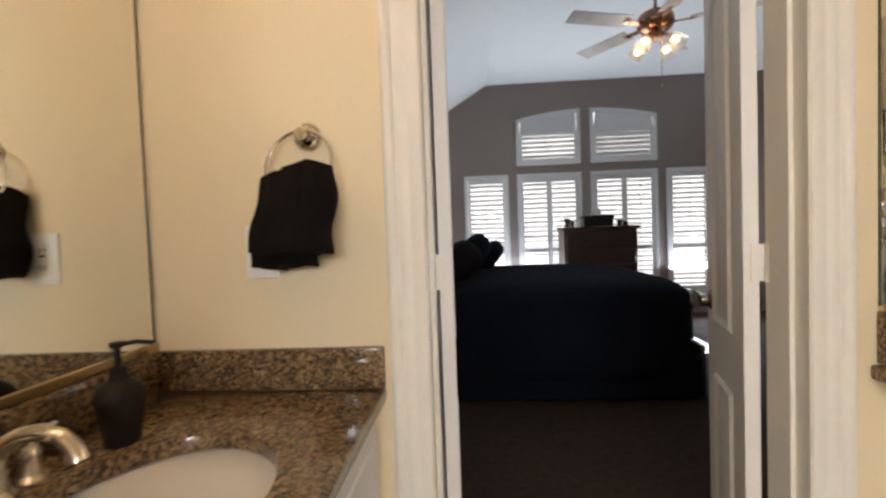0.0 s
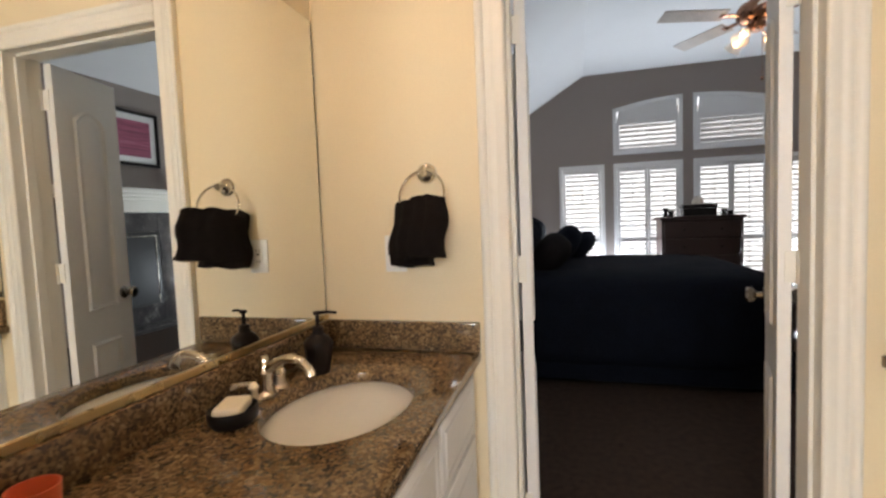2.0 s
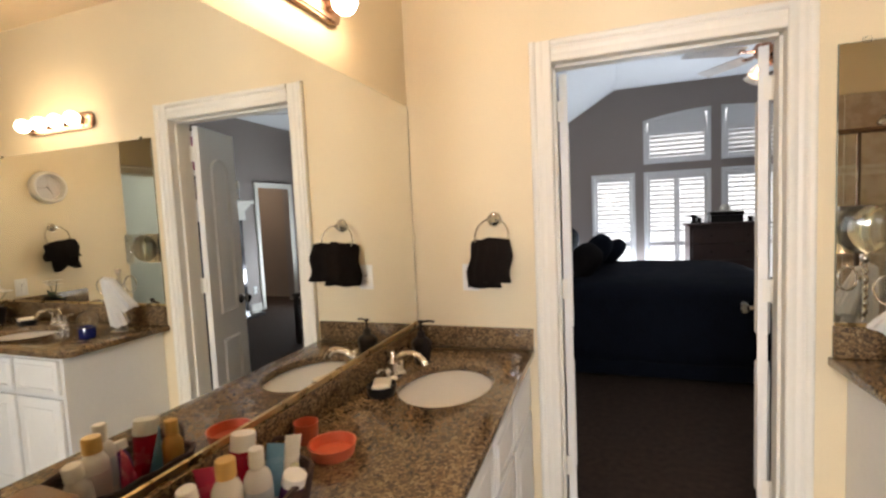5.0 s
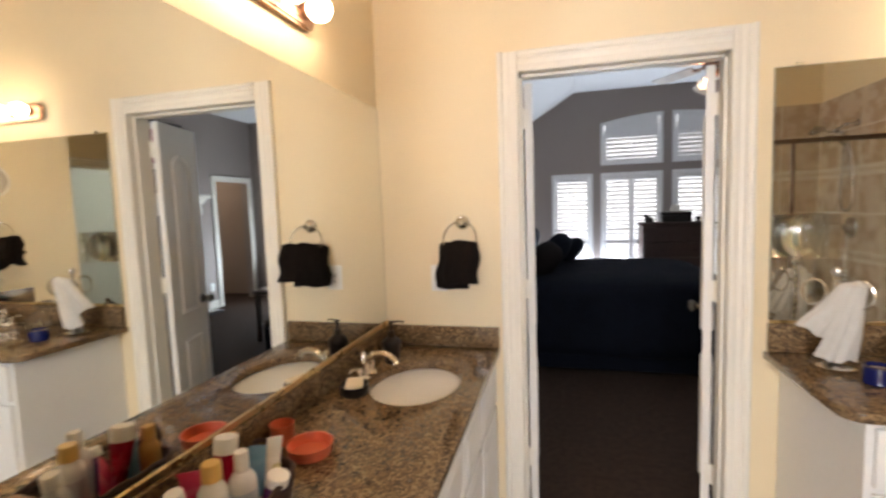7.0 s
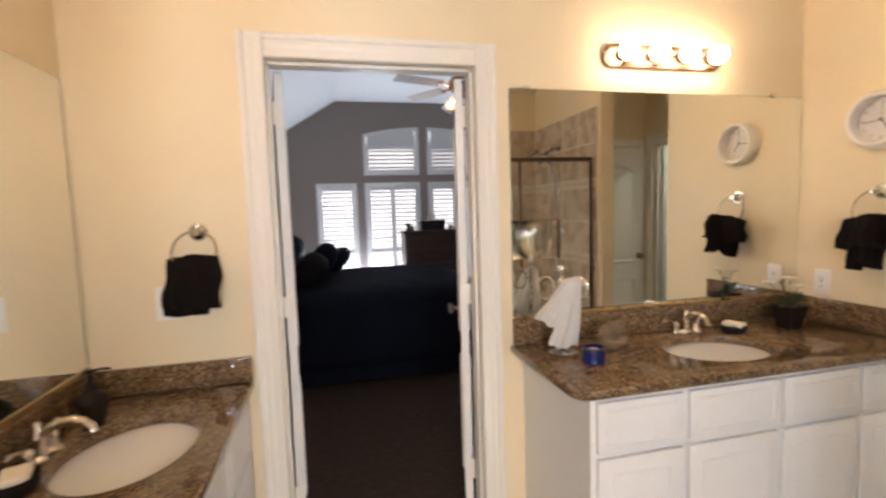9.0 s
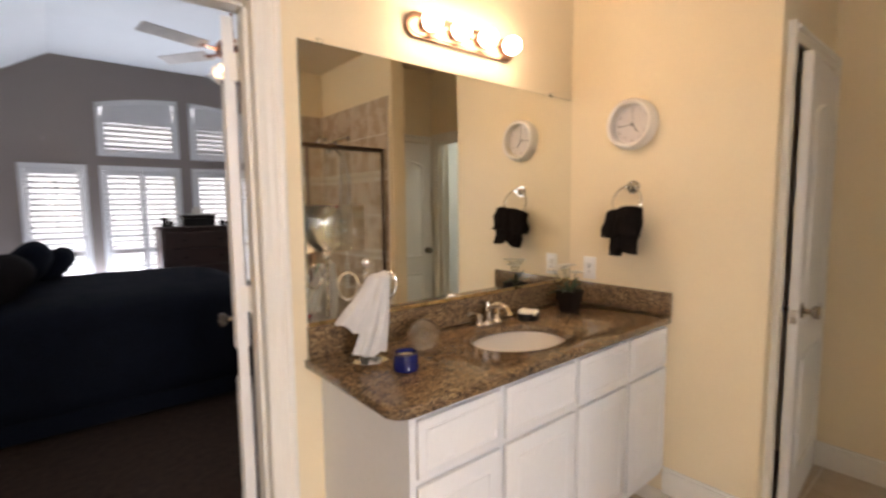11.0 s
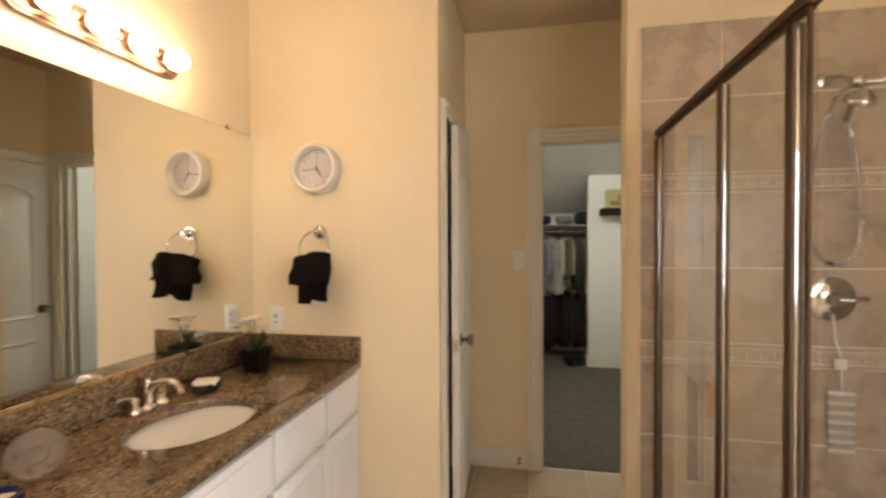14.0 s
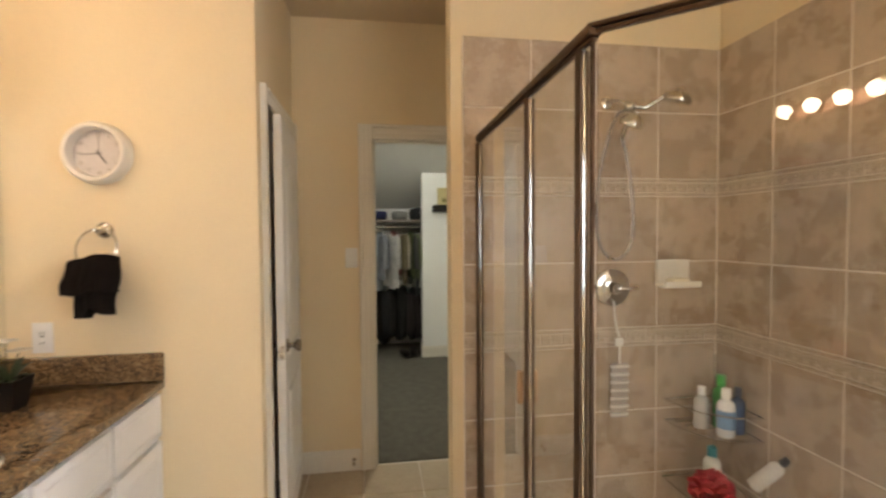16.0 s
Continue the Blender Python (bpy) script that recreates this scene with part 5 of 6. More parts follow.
def arch_window(i, x0, x1, low_left):
    """An upper window whose head follows one sweep of an arch over the pair."""
    w = thing("window_%d" % i, (0, BY1, 0), "upper bedroom window with an arched head and white louvres", "window", "", "structure")
    def head(x):
        xc, half = 1.525, 0.92
        return 2.615 + 0.115 * (1 - ((x - xc) / half) ** 2)
    f = bm_new()
    box(f, x0, x1, -0.022, 0.04, 2.015, 2.065, 0.003)
    for a in (x0, x1 - 0.045):
        box(f, a, a + 0.045, -0.022, 0.04, 2.066, head(a + 0.022) - 0.02, 0.003)
    n = 12
    up = [(x0 + (x1 - x0) * k / n, head(x0 + (x1 - x0) * k / n)) for k in range(n + 1)]
    prof = up + [(x, z - 0.05) for x, z in up[::-1]]
    profile_bar(f, Matrix(((1, 0, 0, 0), (0, 0, 1, -0.022), (0, 1, 0, 0), (0, 0, 0, 1))), prof, 0.062)
    part("window_frame", f, SHUTTER, w)
    s = [(x, head(x) - 0.052) for x, _ in up[1:-1]]
    prof = [(x0 + 0.047, 2.44)] + [(x1 - 0.047, 2.44)] + s[::-1]
    bm = profile_bar(bm_new(), Matrix(((1, 0, 0, 0), (0, 0, 1, -0.010), (0, 1, 0, 0), (0, 0, 0, 1))), prof, 0.02)
    part("arch_panel", bm, SHUTTER, w, "plain white panel under the arch")
    fill = [(x0 - 0.001, 2.76), (x0 - 0.001, head(x0) - 0.003)] + [(x, z - 0.003) for x, z in up[1:-1]] + [(x1 + 0.001, head(x1) - 0.003), (x1 + 0.001, 2.76)]
    part("head_plaster", profile_bar(bm_new(), Matrix(((1, 0, 0, 0), (0, 0, 1, 0.003), (0, 1, 0, 0), (0, 0, 0, 1))), fill, 0.13), GREY, w, "grey plaster above the arch")
    shutter_panel(w, x0 + 0.047, x1 - 0.047, 2.067, 2.438, [(2.10, 2.40)], -38 if low_left else -54)
    g = part("pane", box(bm_new(), x0 + 0.03, x1 - 0.03, 0.10, 0.106, 2.04, 2.72), GLASS, w)
    g.visible_shadow = False


arch_window(5, WINS[1][0], WINS[1][1], True)
arch_window(6, WINS[2][0], WINS[2][1], False)


# ---- bed ----
def puffy(sx, sy, sz, n, power, seed, amp, freq):
    """A rounded, slightly lumpy cushion shape."""
    bm = bm_new()
    bmesh.ops.create_cube(bm, size=2)
    bmesh.ops.subdivide_edges(bm, edges=bm.edges, cuts=n, use_grid_fill=True)
    for v in bm.verts:
        c = v.co.copy()
        q = (abs(c.x) ** power + abs(c.y) ** power + abs(c.z) ** power) ** (1 / power)
        p = c / q
        d = 1 + amp * noise.noise(Vector((p.x * sx, p.y * sy, p.z * sz)) * freq + Vector((seed, 0, 0)))
        v.co = Vector((p.x * sx, p.y * sy, p.z * sz)) * d
    for f in bm.faces:
        f.smooth = True
    return bm


bed = thing("bed", (0.35, 4.15, 0), "king bed made up with a navy quilted comforter", "bed")
bm = puffy(1.16, 1.03, 0.36, 26, 7, 3.0, 0.02, 3.0)
bmesh.ops.translate(bm, verts=bm.verts, vec=(0, 0, 0.455))
part("comforter", bm, NAVY, bed, "navy comforter")
part("bed_skirt", box(bm_new(), -1.08, 1.12, -0.98, 0.98, 0.03, 0.30, 0.01), NAVY, bed, "dark gathered bed skirt")
hb2 = bm_new()
box(hb2, -1.26, -1.19, -1.02, 1.02, 0.0, 1.15, 0.012, 2)
box(hb2, -1.28, -1.17, -1.05, 1.05, 1.151, 1.20, 0.012, 2)
part("headboard", hb2, DARKWOOD, bed, "dark wooden headboard")
part("footboard", box(bm_new(), 1.14, 1.18, -0.9, 0.9, 0.08, 0.36, 0.01, 2), DARKWOOD, bed, "dark wooden footboard")
for x in (-1.2, 1.16):
    for y in (-0.86, 0.86):
        part("leg", box(bm_new(), x - 0.03, x + 0.03, y - 0.03, y + 0.03, 0, 0.10, 0.006), DARKWOOD, bed)
for (x, y, z, sx, sy, sz, rx, ry, m_, lab) in ((-0.42, 3.60, 0.98, 0.17, 0.40, 0.28, 0, 30, NAVY, "large navy sham leaning on the headboard"), (-0.42, 4.60, 0.98, 0.17, 0.40, 0.28, 0, 30, NAVY, "large navy sham leaning on the headboard"), (-0.12, 3.75, 0.92, 0.14, 0.30, 0.20, 4, 45, mat("brown_velvet", (0.011, 0.009, 0.009), 0.9, vary=0.3, scale=9, fine=160, bump=0.3, dist=0.004, spec=0.05), "brown velvet pillow on the navy comforter"), (-0.02, 4.45, 0.95, 0.13, 0.28, 0.22, -5, 40, NAVY, "navy accent pillow on the comforter"), (0.16, 4.75, 0.92, 0.10, 0.22, 0.18, 6, 42, NAVY, "small navy accent pillow on the comforter")):
    tagged(part("pillow", puffy(sx, sy, sz, 10, 2.6, x * 7, 0.06, 5), m_, None, "", pose(x, y, z, rx, ry, 0)), lab, "pillow")

# ---- dresser and what stands on it ----
dr = thing("dresser", (1.555, 6.03, 0), "dark cherry tall chest of drawers before the windows", "dresser")
CHERRY = mat("dark_cherry_wood", (0.035, 0.014, 0.010), 0.35, vary=0.3, scale=4, fine=50, bump=0.1)
part("carcass", box(bm_new(), -0.44, 0.44, -0.20, 0.20, 0.06, 1.14, 0.005), CHERRY, dr)
part("top", box(bm_new(), -0.465, 0.465, -0.225, 0.215, 1.141, 1.178, 0.008, 2), CHERRY, dr)
for k in range(5):
    dw = part("drawer", box(bm_new(), -0.41, 0.41, -0.219, -0.201, 0.10 + k * 0.205, 0.295 + k * 0.205, 0.005), CHERRY, dr)
    for x in (-0.2, 0.2):
        part("pull", lathe(bm_new(), [(0, 0), (0.008, 0), (0.008, 0.012), (0.015, 0.018), (0.014, 0.026), (0, 0.028)], pose(x, -0.2195, 0.197 + k * 0.205, 90, 0, 0), 12), BROWN, dw)
for x in (-0.40, 0.40):
    for y in (-0.16, 0.16):
        part("foot", box(bm_new(), x - 0.03, x + 0.03, y - 0.03, y + 0.03, 0, 0.059, 0.005), CHERRY, dr)
zt = 1.179
jb = thing("jewelry_box", (1.555, 6.0, zt), "black lacquered box on the dresser", "box")
part("body", box(bm_new(), -0.18, 0.18, -0.10, 0.10, 0, 0.09, 0.006), BLACK, jb)
part("lid", box(bm_new(), -0.19, 0.19, -0.11, 0.11, 0.092, 0.135, 0.008, 2), BLACK, jb)
hat = thing("straw_hat", (1.55, 6.0, zt + 0.136), "pale straw hat lying on the black box", "hat")
STRAW = mat("pale_straw", (0.62, 0.58, 0.50), 0.8, vary=0.15, scale=60)
part("brim", lathe(bm_new(), [(0.06, 0.006), (0.12, 0.0), (0.13, 0.004), (0.12, 0.007), (0.06, 0.012)], None, 28), STRAW, hat)
part("crown", lathe(bm_new(), [(0.066, 0.008), (0.062, 0.05), (0.045, 0.085), (0.02, 0.10), (0, 0.10)], None, 24), STRAW, hat)
for x, h, lab in ((1.19, 0.11, "dark candle holder on the dresser"), (1.25, 0.07, "small dark trinket on the dresser"), (1.83, 0.07, "small dark cup on the dresser"), (1.90, 0.05, "small dark trinket dish on the dresser")):
    tagged(part("trinket", lathe(bm_new(), [(0, 0), (0.035, 0), (0.036, 0.006), (0.022, h * 0.4), (0.038, h * 0.8), (0.04, h), (0.03, h), (0, h * 0.8)], None, 18), BLACK, None, "", (x, 5.98, zt)), lab, "ornament")

# ---- bench at the foot, ceiling fan ----
bn = thing("bench", (1.73, 3.95, 0), "dark wooden side table at the foot of the bed", "table")
part("tabletop", box(bm_new(), -0.17, 0.17, -0.36, 0.36, 0.56, 0.60, 0.008, 2), DARKWOOD, bn)
part("shelf", box(bm_new(), -0.14, 0.14, -0.32, 0.32, 0.18, 0.20, 0.005), DARKWOOD, bn)
for x in (-0.14, 0.14):
    for y in (-0.32, 0.32):
        part("leg", box(bm_new(), x - 0.025, x + 0.025, y - 0.025, y + 0.025, 0, 0.559, 0.006), DARKWOOD, bn)
tagged(part("papers", box(box(bm_new(), -0.11, 0.11, -0.15, 0.15, 0, 0.012, 0.002), -0.10, 0.11, -0.14, 0.15, 0.0125, 0.02, 0.002), PLASTIC, None, "", pose(1.73, 3.82, 0.601, 0, 0, 12)), "white papers stacked on the dark table", "papers")

FX, FY = 1.36, 3.55
COPPER = mat("antique_copper", (0.38, 0.20, 0.13), 0.28, 1.0, 0.1, 20, 200, 0.05)
fan = thing("ceiling_fan", (FX, FY, 2.30), "copper ceiling fan with pale blades with lit frosted shades", "ceiling fan")
part("canopy", lathe(bm_new(), [(0, 0.794), (0.07, 0.794), (0.065, 0.76), (0.02, 0.73), (0, 0.73)], None, 24), COPPER, fan)
part("rod", tube(bm_new(), [(0, 0, 0.40), (0, 0, 0.735)], 0.012, 10), COPPER, fan)
part("motor", lathe(bm_new(), [(0, 0.41), (0.05, 0.41), (0.10, 0.385), (0.125, 0.35), (0.125, 0.30), (0.10, 0.265), (0.06, 0.25), (0.045, 0.20), (0, 0.20)], None, 32), COPPER, fan)
BLADE = mat("pale_maple_blade", (0.52, 0.45, 0.38), 0.4, vary=0.25, scale=6)
for k in range(5):
    a = 72 * k + 53
    bm = bm_new()
    box(bm, 0.22, 0.68, -0.065, 0.065, -0.004, 0.004, 0.003)
    bl = part("blade", bm, BLADE, fan, "", pose(0, 0, 0.315, 0, 0, a) @ pose(0, 0, 0, 12, 0, 0))
    part("blade_iron", box(bm_new(), 0.10, 0.26, -0.02, 0.02, -0.012, -0.0045, 0.002), COPPER, bl)
for k in range(4):
    a = radians(90 * k + 40)
    d = Vector((math.cos(a), math.sin(a), 0))
    part("lamp_arm", tube(bm_new(), [d * 0.03 + Vector((0, 0, 0.215)), d * 0.08 + Vector((0, 0, 0.215)), d * 0.11 + Vector((0, 0, 0.19))], 0.008, 8), COPPER, fan)
    mt = Matrix.Translation(d * 0.11 + Vector((0, 0, 0.19))) @ Vector((d.x * 0.75, d.y * 0.75, -0.8)).to_track_quat("Z", "Y").to_matrix().to_4x4()
    sh = part("shade", lathe(bm_new(), [(0.022, 0), (0.034, 0.02), (0.046, 0.055), (0.050, 0.085), (0.060, 0.10), (0.058, 0.10), (0.047, 0.085), (0.043, 0.055), (0.031, 0.02), (0.020, 0.003)], mt, 24), FROSTED, fan, "frosted tulip glass shade")
    sh.visible_shadow = False
    part("bulb", ball(bm_new(), mt @ Vector((0, 0, 0.045)), 0.022, u=14, v=8), FANBULB, sh)
part("pull_chain", tube(bm_new(), [(0.03, -0.02, 0.19), (0.03, -0.02, -0.13)], 0.002, 6), COPPER, fan)
part("chain_fob", ball(bm_new(), (0.03, -0.02, -0.14), 0.012, u=12, v=8), COPPER, fan)

# ---- fireplace wall of the bedroom ----
FPY = 4.22
fp = thing("fireplace", (BX1, FPY, 0), "dark marble fireplace with a white wooden mantel", "fireplace")
MARBLE = ramp_mat("dark_veined_marble", [(0.35, (0.03, 0.028, 0.03)), (0.75, (0.30, 0.28, 0.27)), (0.55, (0.06, 0.055, 0.055))], 0.1, 5, 30, 0, 0.25)
for (a, b, c, d) in ((-0.76, -0.452, 0.0, 1.5), (0.452, 0.76, 0.0, 1.5), (-0.45, 0.45, 1.252, 1.5), (-0.45, 0.45, 0.0, 0.29)):
    part("marble_slab", box(bm_new(), -0.03, -0.001, a, b, c, d, 0.002), MARBLE, fp, "dark veined marble slab")
part("firebox", box(bm_new(), -0.026, -0.001, -0.45, 0.45, 0.292, 1.25), BLACK, fp, "black firebox")
for (a, b) in ((-0.40, -0.388), (0.388, 0.40)):
    part("screen_edge", box(bm_new(), -0.034, -0.0265, a, b, 0.30, 1.20, 0.002), NICKEL, fp)
part("screen_rail", box(bm_new(), -0.034, -0.0265, -0.387, 0.387, 1.188, 1.20, 0.002), NICKEL, fp)
part("hearth", box(bm_new(), -0.36, -0.031, -0.76, 0.76, 0.003, 0.05, 0.006), MARBLE, fp, "dark marble hearth slab")
part("mantel_frame", box(bm_new(), -0.075, -0.001, -0.79, 0.79, 1.502, 1.66, 0.005), TRIM, fp)
for k, (dep, lo, hi) in enumerate(((0.10, 1.661, 1.70), (0.14, 1.701, 1.745), (0.21, 1.746, 1.80))):
    part("mantel_moulding" if k < 2 else "mantel_shelf", box(bm_new(), -dep, -0.001, -0.79 - dep * 0.3, 0.79 + dep * 0.3, lo, hi, 0.008, 2), TRIM, fp)
pc = thing("picture", (BX1, FPY, 2.10), "framed abstract print in red and pink stripes over the mantel", "picture")
bm = bm_new()
for (a, b, c, d) in ((-0.56, 0.56, 0, 0.04), (-0.56, 0.56, 0.66, 0.70), (-0.56, -0.52, 0.041, 0.659), (0.52, 0.56, 0.041, 0.659)):
    box(bm, -0.035, -0.001, a, b, c, d, 0.003)
part("frame", bm, BLACK, pc)
part("mat_board", box(bm_new(), -0.014, -0.002, -0.52, 0.52, 0.04, 0.66), PLASTIC, pc)
ART = ramp_mat("red_brushwork", [(0.3, (0.06, 0.02, 0.04)), (0.8, (0.62, 0.42, 0.50)), (0.55, (0.40, 0.10, 0.16))], 0.5, 3, 14, 0.1, 0.3)
mp = ART.node_tree.nodes.new("ShaderNodeMapping")
mp.inputs["Scale"].default_value = (1, 0.25, 4)
ART.node_tree.links.new(ART.node_tree.nodes["Texture Coordinate"].outputs["Object"], mp.inputs["Vector"])
for nz_ in [q for q in ART.node_tree.nodes if q.type == "TEX_NOISE"]:
    ART.node_tree.links.new(mp.outputs[0], nz_.inputs["Vector"])
part("print", box(bm_new(), -0.017, -0.0145, -0.44, 0.44, 0.12, 0.58), ART, pc)
for y in (3.62, 4.86):
    cs = thing("candlestick", (BX1 - 0.10, y, 1.801), "pale candlestick with a candle on the mantel", "candlestick")
    part("stick", lathe(bm_new(), [(0, 0), (0.04, 0), (0.042, 0.008), (0.012, 0.03), (0.010, 0.14), (0.03, 0.17), (0.03, 0.18), (0, 0.18)], None, 16), PLASTIC, cs)
    part("candle", lathe(bm_new(), [(0, 0.181), (0.024, 0.181), (0.024, 0.30), (0, 0.302)], None, 16), SOAP, cs)
wall_plate(pose(BX1 - 0.001, 5.18, 0.35, 0, 0, 90), 0.075, 0.12, "white outlet plate low on the grey wall", (0,), True)

# Assumed fixture out of view, added to brighten the hall past the doorway.
hl = thing("hall_fill_light", (4.85, 5.55, 2.42), "round flush ceiling light, unseen, added to brighten the hall", "ceiling light")
part("base", lathe(bm_new(), [(0, 0.079), (0.15, 0.079), (0.15, 0.055), (0, 0.055)], None, 28), PLASTIC, hl)
part("dome", lathe(bm_new(), [(0.145, 0.054), (0.12, 0.015), (0.07, -0.005), (0, -0.012)], None, 28), glow_mat("lit_hall_dome", (1.0, 0.88, 0.72), 60), hl, "glowing dome of the added light")

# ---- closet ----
# No fixture is in view; this dome is added to light the closet.
lamp = thing("closet_fill_light", (4.3, -0.6, 2.66), "round flush ceiling light, unseen, added to light the closet", "ceiling light")
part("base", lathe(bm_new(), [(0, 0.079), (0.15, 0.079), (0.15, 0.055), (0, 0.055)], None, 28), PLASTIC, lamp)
part("dome", lathe(bm_new(), [(0.145, 0.054), (0.12, 0.015), (0.07, -0.005), (0, -0.012)], None, 28), glow_mat("lit_dome", (0.92, 1.0, 0.88), 100), lamp, "glowing dome of the added light")
tagged(part("closet_shelf", box(bm_new(), 5.92, 6.49, -1.3, 0.27, 1.60, 1.62, 0.003), GREY), "grey closet shelf over the clothes rail", "shelf", "", "structure")
tagged(part("clothes_rail", tube(bm_new(), [(6.12, -1.3, 1.54), (6.12, 0.28, 1.54)], 0.014, 10), CHROME), "chrome clothes rail", "rail", "", "structure")


def garment(y, w, h, color, seed, z=1.53, label=""):
    """A garment hanging across the rail: shoulders, pleated body, sleeves."""
    t = thing("hanging_garment", pose(6.12, y, z, 0, 0, random.Random(seed).uniform(-38, 38)), label, "clothing", "clothes on the rail")
    part("hanger", tube(bm_new(), smooth([(0, 0, 0.03), (0.015, 0, 0.015), (0, 0, -0.02), (w * 0.42, 0, -0.085)]), 0.004, 6), NICKEL, t)
    r = random.Random(seed)
    bm = bm_new()
    p = [r.uniform(0, 6) for _ in range(3)]
    nx, nz = 16, 12
    cols = []
    for side in (-1, 1):
        g = []
        for j in range(nz + 1):
            v = j / nz
            row = []
            for i in range(nx + 1):
                u = i / nx * 2 - 1
                ww = w * (0.35 + 0.65 * min(1, v * 6)) * (1 + 0.08 * v)
                row.append(bm.verts.new((u * ww / 2, side * 0.022 * math.sqrt(max(0, 1 - u ** 4)) + 0.012 * math.sin(8 * u + p[0] + v) * v, -0.02 - 0.06 * min(1, abs(u) * 1.0) * (1 - v) - h * v + 0.01 * math.sin(3 * u + p[1]) * v)))
            g.append(row)
        for a, b in zip(g, g[1:]):
            for i in range(nx):
                bm.faces.new((a[i], a[i + 1], b[i + 1], b[i])).smooth = True
        cols.append(g)
    part("cloth", bm, mat("cloth_%d" % seed, color, 0.9, vary=0.35, scale=12, fine=120, bump=0.3), t)
    sl = bm_new()
    tube(sl, smooth([(-w * 0.44, -0.01, -0.10), (-w * 0.52, -0.02, -0.22), (-w * 0.50, -0.02, -min(h * 0.8, 0.5))]), 0.05, 8, radii=None)
    part("sleeve", sl, bpy.data.materials["cloth_%d" % seed], t)


COL = [(0.20, 0.21, 0.24), (0.26, 0.29, 0.32), (0.42, 0.40, 0.39), (0.20, 0.08, 0.07), (0.33, 0.28, 0.23), (0.10, 0.08, 0.04), (0.07, 0.09, 0.035), (0.24, 0.24, 0.21), (0.03, 0.03, 0.03), (0.05, 0.04, 0.04)]
WORDS = ["grey", "pale blue", "white", "brick red", "beige", "brown", "olive green", "pale grey", "black", "black"]
for k, (c, wd) in enumerate(zip(COL, WORDS)):
    garment(-0.30 - 0.075 * k, 0.42, (0.62, 0.75, 0.70, 0.55, 0.62, 0.66, 0.6, 0.72, 0.8, 1.0)[k], c, k + 20, 1.53, wd + " garment hanging from the closet rail")
tagged(part("clothes_rail", tube(bm_new(), [(6.22, -1.3, 0.80), (6.22, 0.28, 0.80)], 0.014, 10), CHROME), "lower chrome clothes rail", "rail", "", "structure")
for k in range(9):
    t = thing("hanging_trousers", pose(6.20 + 0.05 * math.sin(k * 2.3), -0.28 - 0.085 * k, 0.80, 0, 0, 35 * math.sin(k * 1.7)), "dark trousers hanging from the lower rail", "clothing", "trousers on the lower rail")
    part("cloth", puffy(0.17, 0.055, 0.27 + 0.07 * math.sin(k * 1.3) ** 2, 6, 4, k * 3.0, 0.2, 6), mat("trouser_%d" % k, random.Random(k).choice([(0.008, 0.008, 0.010), (0.012, 0.011, 0.010), (0.014, 0.008, 0.008), (0.010, 0.012, 0.022)]), 0.9, vary=0.3), t, "", (0, 0, -0.35))
    part("hanger", tube(bm_new(), [(0, 0, 0.02), (0, 0, -0.03)], 0.004, 6), NICKEL, t)
for k, (y, c, lab) in enumerate(((-0.36, (0.015, 0.02, 0.07), "navy folded knitwear on the closet shelf"), (-0.62, (0.20, 0.20, 0.19), "grey folded knitwear on the closet shelf"), (-0.83, (0.012, 0.012, 0.014), "black bag on the closet shelf"))):
    bm = puffy(0.16, 0.10, 0.055 + 0.02 * (k == 2), 6, 4, k * 5.0, 0.12, 6)
    tagged(part("folded_clothes", bm, mat("knit_%d" % k, c, 0.95, vary=0.3, bump=0.4), None, "", (6.10, y, 1.68 + 0.02 * (k == 2))), lab, "clothing")
for k in range(3):
    sh = thing("shoe", pose(5.95 - 0.06 * k, -0.86 + 0.11 * k, 0.003, 0, 0, 170 + 12 * k), "dark leather shoe lying on the closet carpet", "shoe", "shoes on the carpet")
    bm = puffy(0.13, 0.045, 0.035, 6, 2.6, k, 0.05, 8)
    part("upper", bm, BROWN, sh, "", (0, 0, 0.045))
    part("sole", box(bm_new(), -0.125, 0.125, -0.042, 0.042, 0, 0.014, 0.006, 2), BLACK, sh)
lg = thing("wall_ledge", (5.75, -1.19, 1.70), "black floating ledge on the white closet wall", "shelf")
part("ledge", box(bm_new(), -0.10, -0.001, -0.45, 0.22, 0, 0.07, 0.004), BLACK, lg)
part("lip", box(bm_new(), -0.112, -0.101, -0.45, 0.22, 0, 0.085, 0.003), BLACK, lg)
cv = thing("small_canvas", (5.70, -1.157, 1.771), "small tan canvas picture leaning on the ledge", "picture")
part("canvas", box(bm_new(), -0.03, 0.0, -0.22, 0.13, 0, 0.21, 0.004), mat("tan_canvas", (0.50, 0.42, 0.22), 0.8, vary=0.15, scale=15), cv)
part("painted_shape", box(box(bm_new(), -0.0325, -0.0305, -0.15, 0.08, 0.04, 0.09, 0.001), -0.0325, -0.0305, -0.08, 0.0, 0.10, 0.15, 0.001), mat("olive_paint", (0.24, 0.20, 0.08), 0.8, vary=0.2), cv)
cub = thing("cubby_unit", (5.60, -1.365, 0), "white cubby shelves in the closet", "shelving")
part("side", box(bm_new(), -0.15, 0.148, 0.13, 0.15, 0, 1.45, 0.002), TRIM, cub)
# Back board coloured dark for the shade inside the white shelves.
part("back", box(bm_new(), 0.13, 0.148, -0.35, 0.129, 0, 1.45), BROWN, cub, "dark back board standing for the shade between the shelves")
for k in range(7):
    part("shelf", box(bm_new(), -0.15, 0.129, -0.35, 0.129, 0.02 + 0.235 * k, 0.04 + 0.235 * k, 0.002), TRIM, cub)


# ---- tiles, last ----
tile_cache = {}


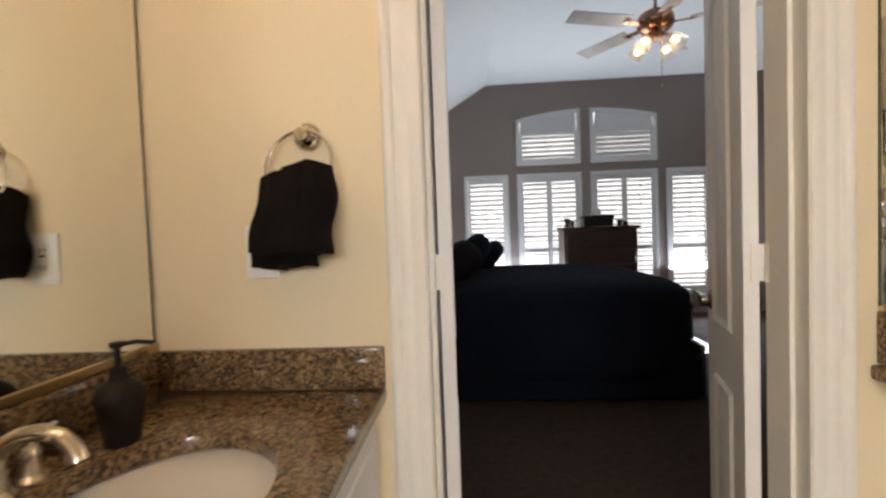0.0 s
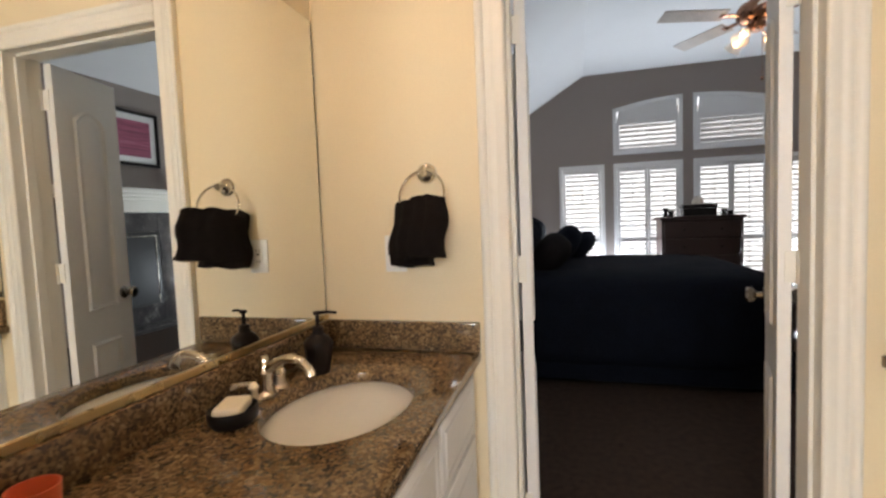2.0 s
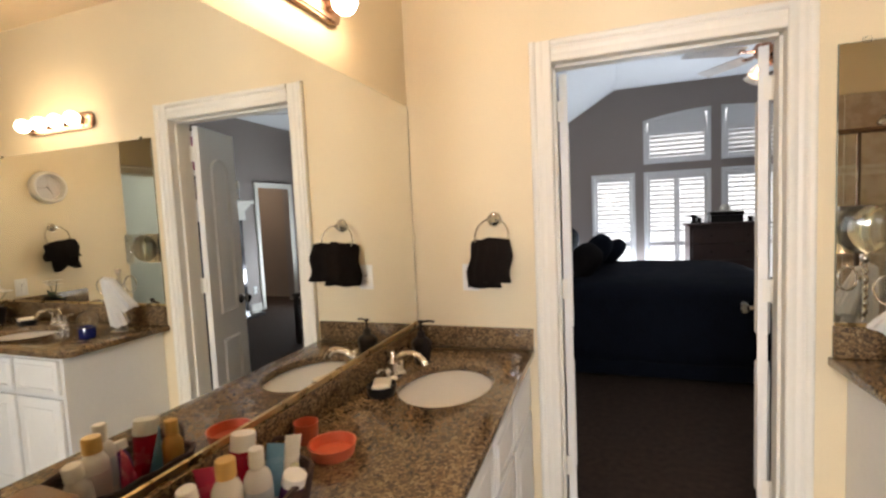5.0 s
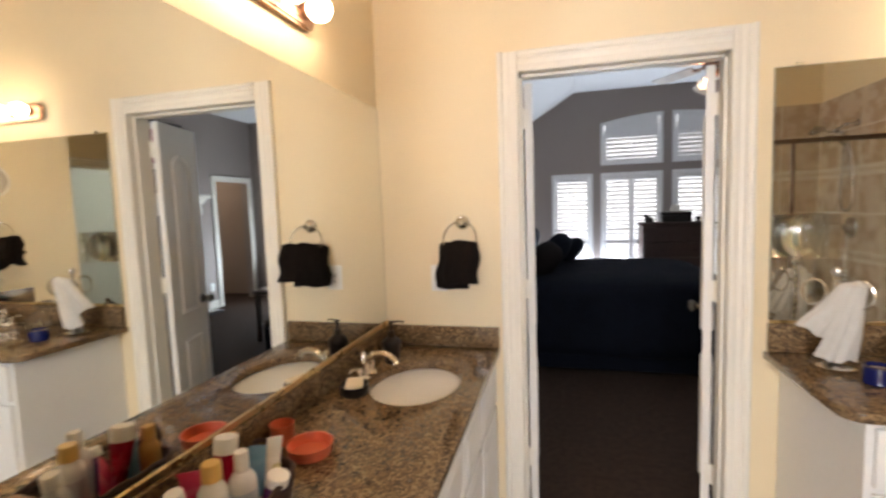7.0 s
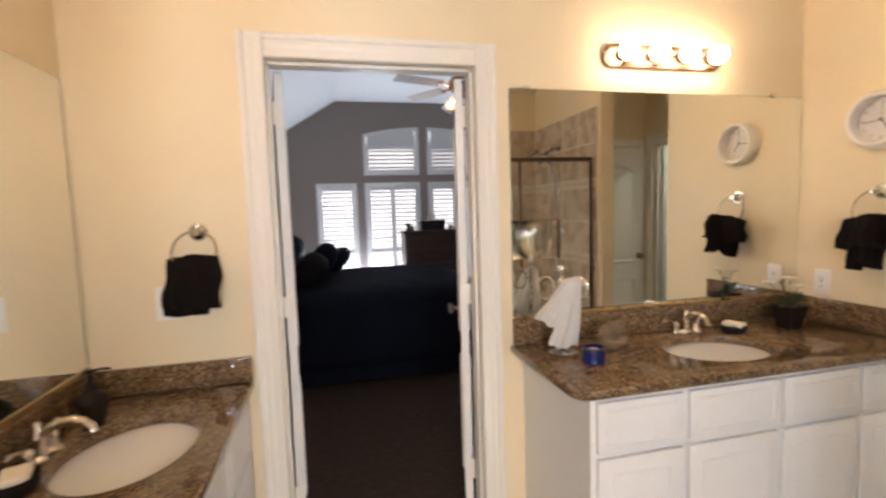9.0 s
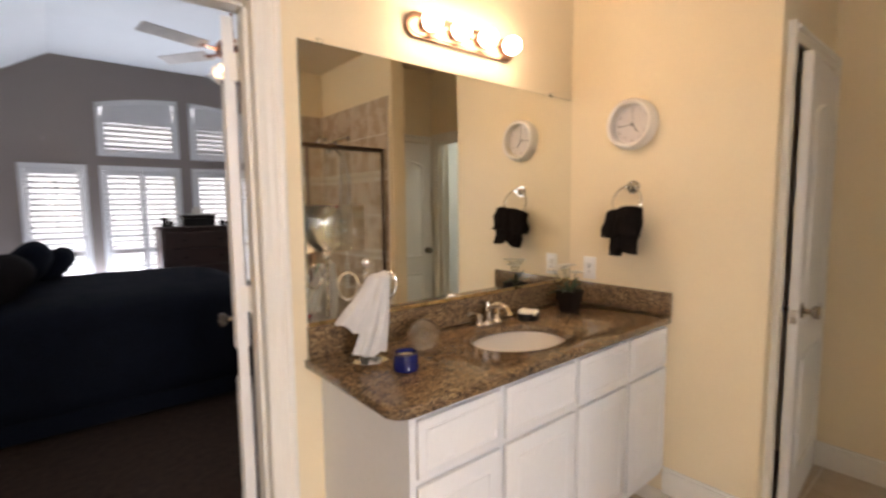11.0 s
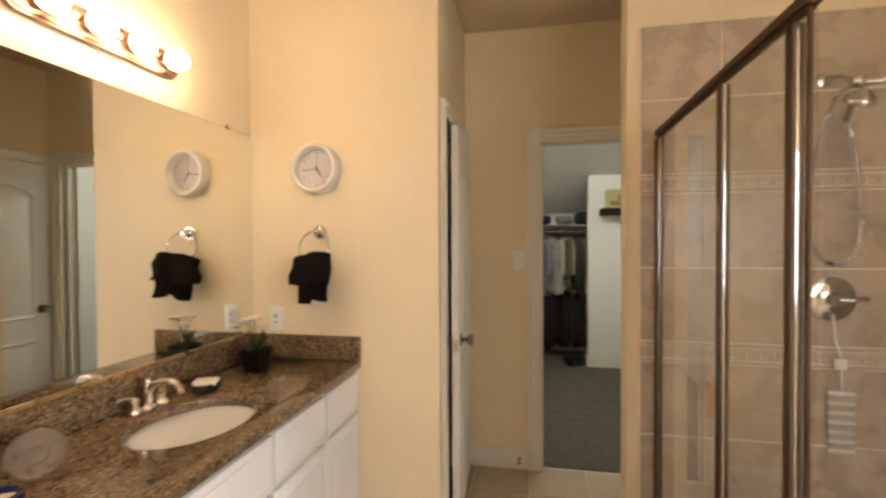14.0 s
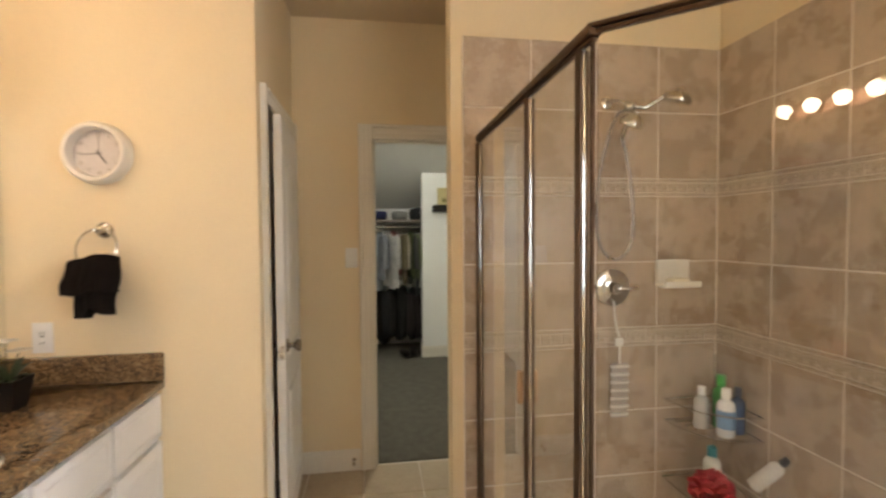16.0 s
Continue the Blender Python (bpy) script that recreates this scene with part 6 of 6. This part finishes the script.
def tile_obj(name, parent, m, w, h, t, material, bev=0.003):
    """One tile with a softened edge; alike tiles share a mesh."""
    k = (name, round(w, 3), round(h, 3))
    if k not in tile_cache:
        bm = bm_new()
        lo = [bm.verts.new((x, 0, z)) for x, z in ((0, 0), (w, 0), (w, h), (0, h))]
        md = [bm.verts.new((x, t - bev * 0.6, z)) for x, z in ((0, 0), (w, 0), (w, h), (0, h))]
        hi = [bm.verts.new((x, t, z)) for x, z in ((bev, bev), (w - bev, bev), (w - bev, h - bev), (bev, h - bev))]
        for a, b in ((lo, md), (md, hi)):
            for i in range(4):
                bm.faces.new((a[i], a[(i + 1) % 4], b[(i + 1) % 4], b[i]))
        bm.faces.new(hi)
        bmesh.ops.recalc_face_normals(bm, faces=bm.faces)
        me = bpy.data.meshes.new(name)
        bm.to_mesh(me)
        bm.free()
        me.materials.append(material)
        tile_cache[k] = me
    o = new(name, tile_cache[k])
    o.parent = parent
    o.matrix_basis = m
    return o


ROWS_Z = [(0.011, 0.316, 0), (0.316, 0.621, 0), (0.621, 0.926, 0), (0.926, 1.011, 1), (1.011, 1.316, 0), (1.316, 1.621, 0), (1.621, 1.70, 1), (1.70, 2.005, 0), (2.005, 2.31, 0)]
G = 0.003
back_tiles = thing("wall_shower_tiles", (0, 0, 0), "taupe stone-look shower tiles with cream relief bands", "tile", "", "structure")
side_tiles = thing("wall_shower_tiles_side", (0, 0, 0), "taupe stone-look shower tiles with cream relief bands", "tile", "", "structure")
for parent, cols, put in ((back_tiles, 4, lambda u, z: pose(TX + 0.0068, -0.691 - 0.3072 * u - 0.3072, z, 0, 0, 90)), (side_tiles, 5, lambda u, z: pose(TX - 0.3072 * u - 0.3072, SY - 0.0068, z))):
    for c in range(cols):
        for lo, hi, band in ROWS_Z:
            if not band:
                tile_obj("tile", parent, put(c, lo + G) @ pose(G, 0, 0), 0.3072 - 2 * G, hi - lo - 2 * G, 0.0066, TILE)
            else:
                tile_obj("liner", parent, put(c, lo + 0.001) @ pose(G / 2, 0, 0), 0.3072 - G, 0.014, 0.0105, BANDTILE, 0.005)
                tile_obj("liner", parent, put(c, hi - 0.015) @ pose(G / 2, 0, 0), 0.3072 - G, 0.014, 0.0105, BANDTILE, 0.005)
                for q in range(6):
                    tile_obj("relief_tile", parent, put(c, lo + 0.018) @ pose(0.0012 + q * 0.0512, 0, 0), 0.0490, hi - lo - 0.036, 0.0075, BANDTILE, 0.004)
FT = 0.335
n = 0
for i in range(13):
    for j in range(11):
        x, y = A + 0.002 + i * FT, D - 0.002 - (j + 1) * FT
        if x > 3.24 or (x > 2.2 and y > 0.2) or y < -2.6:
            continue
        tile_obj("tile", floor, pose(x + 0.003, y + FT - 0.003, -0.0085, 90, 0, 0), FT - 0.006, FT - 0.006, 0.0085, FLOORTILE, 0.002)
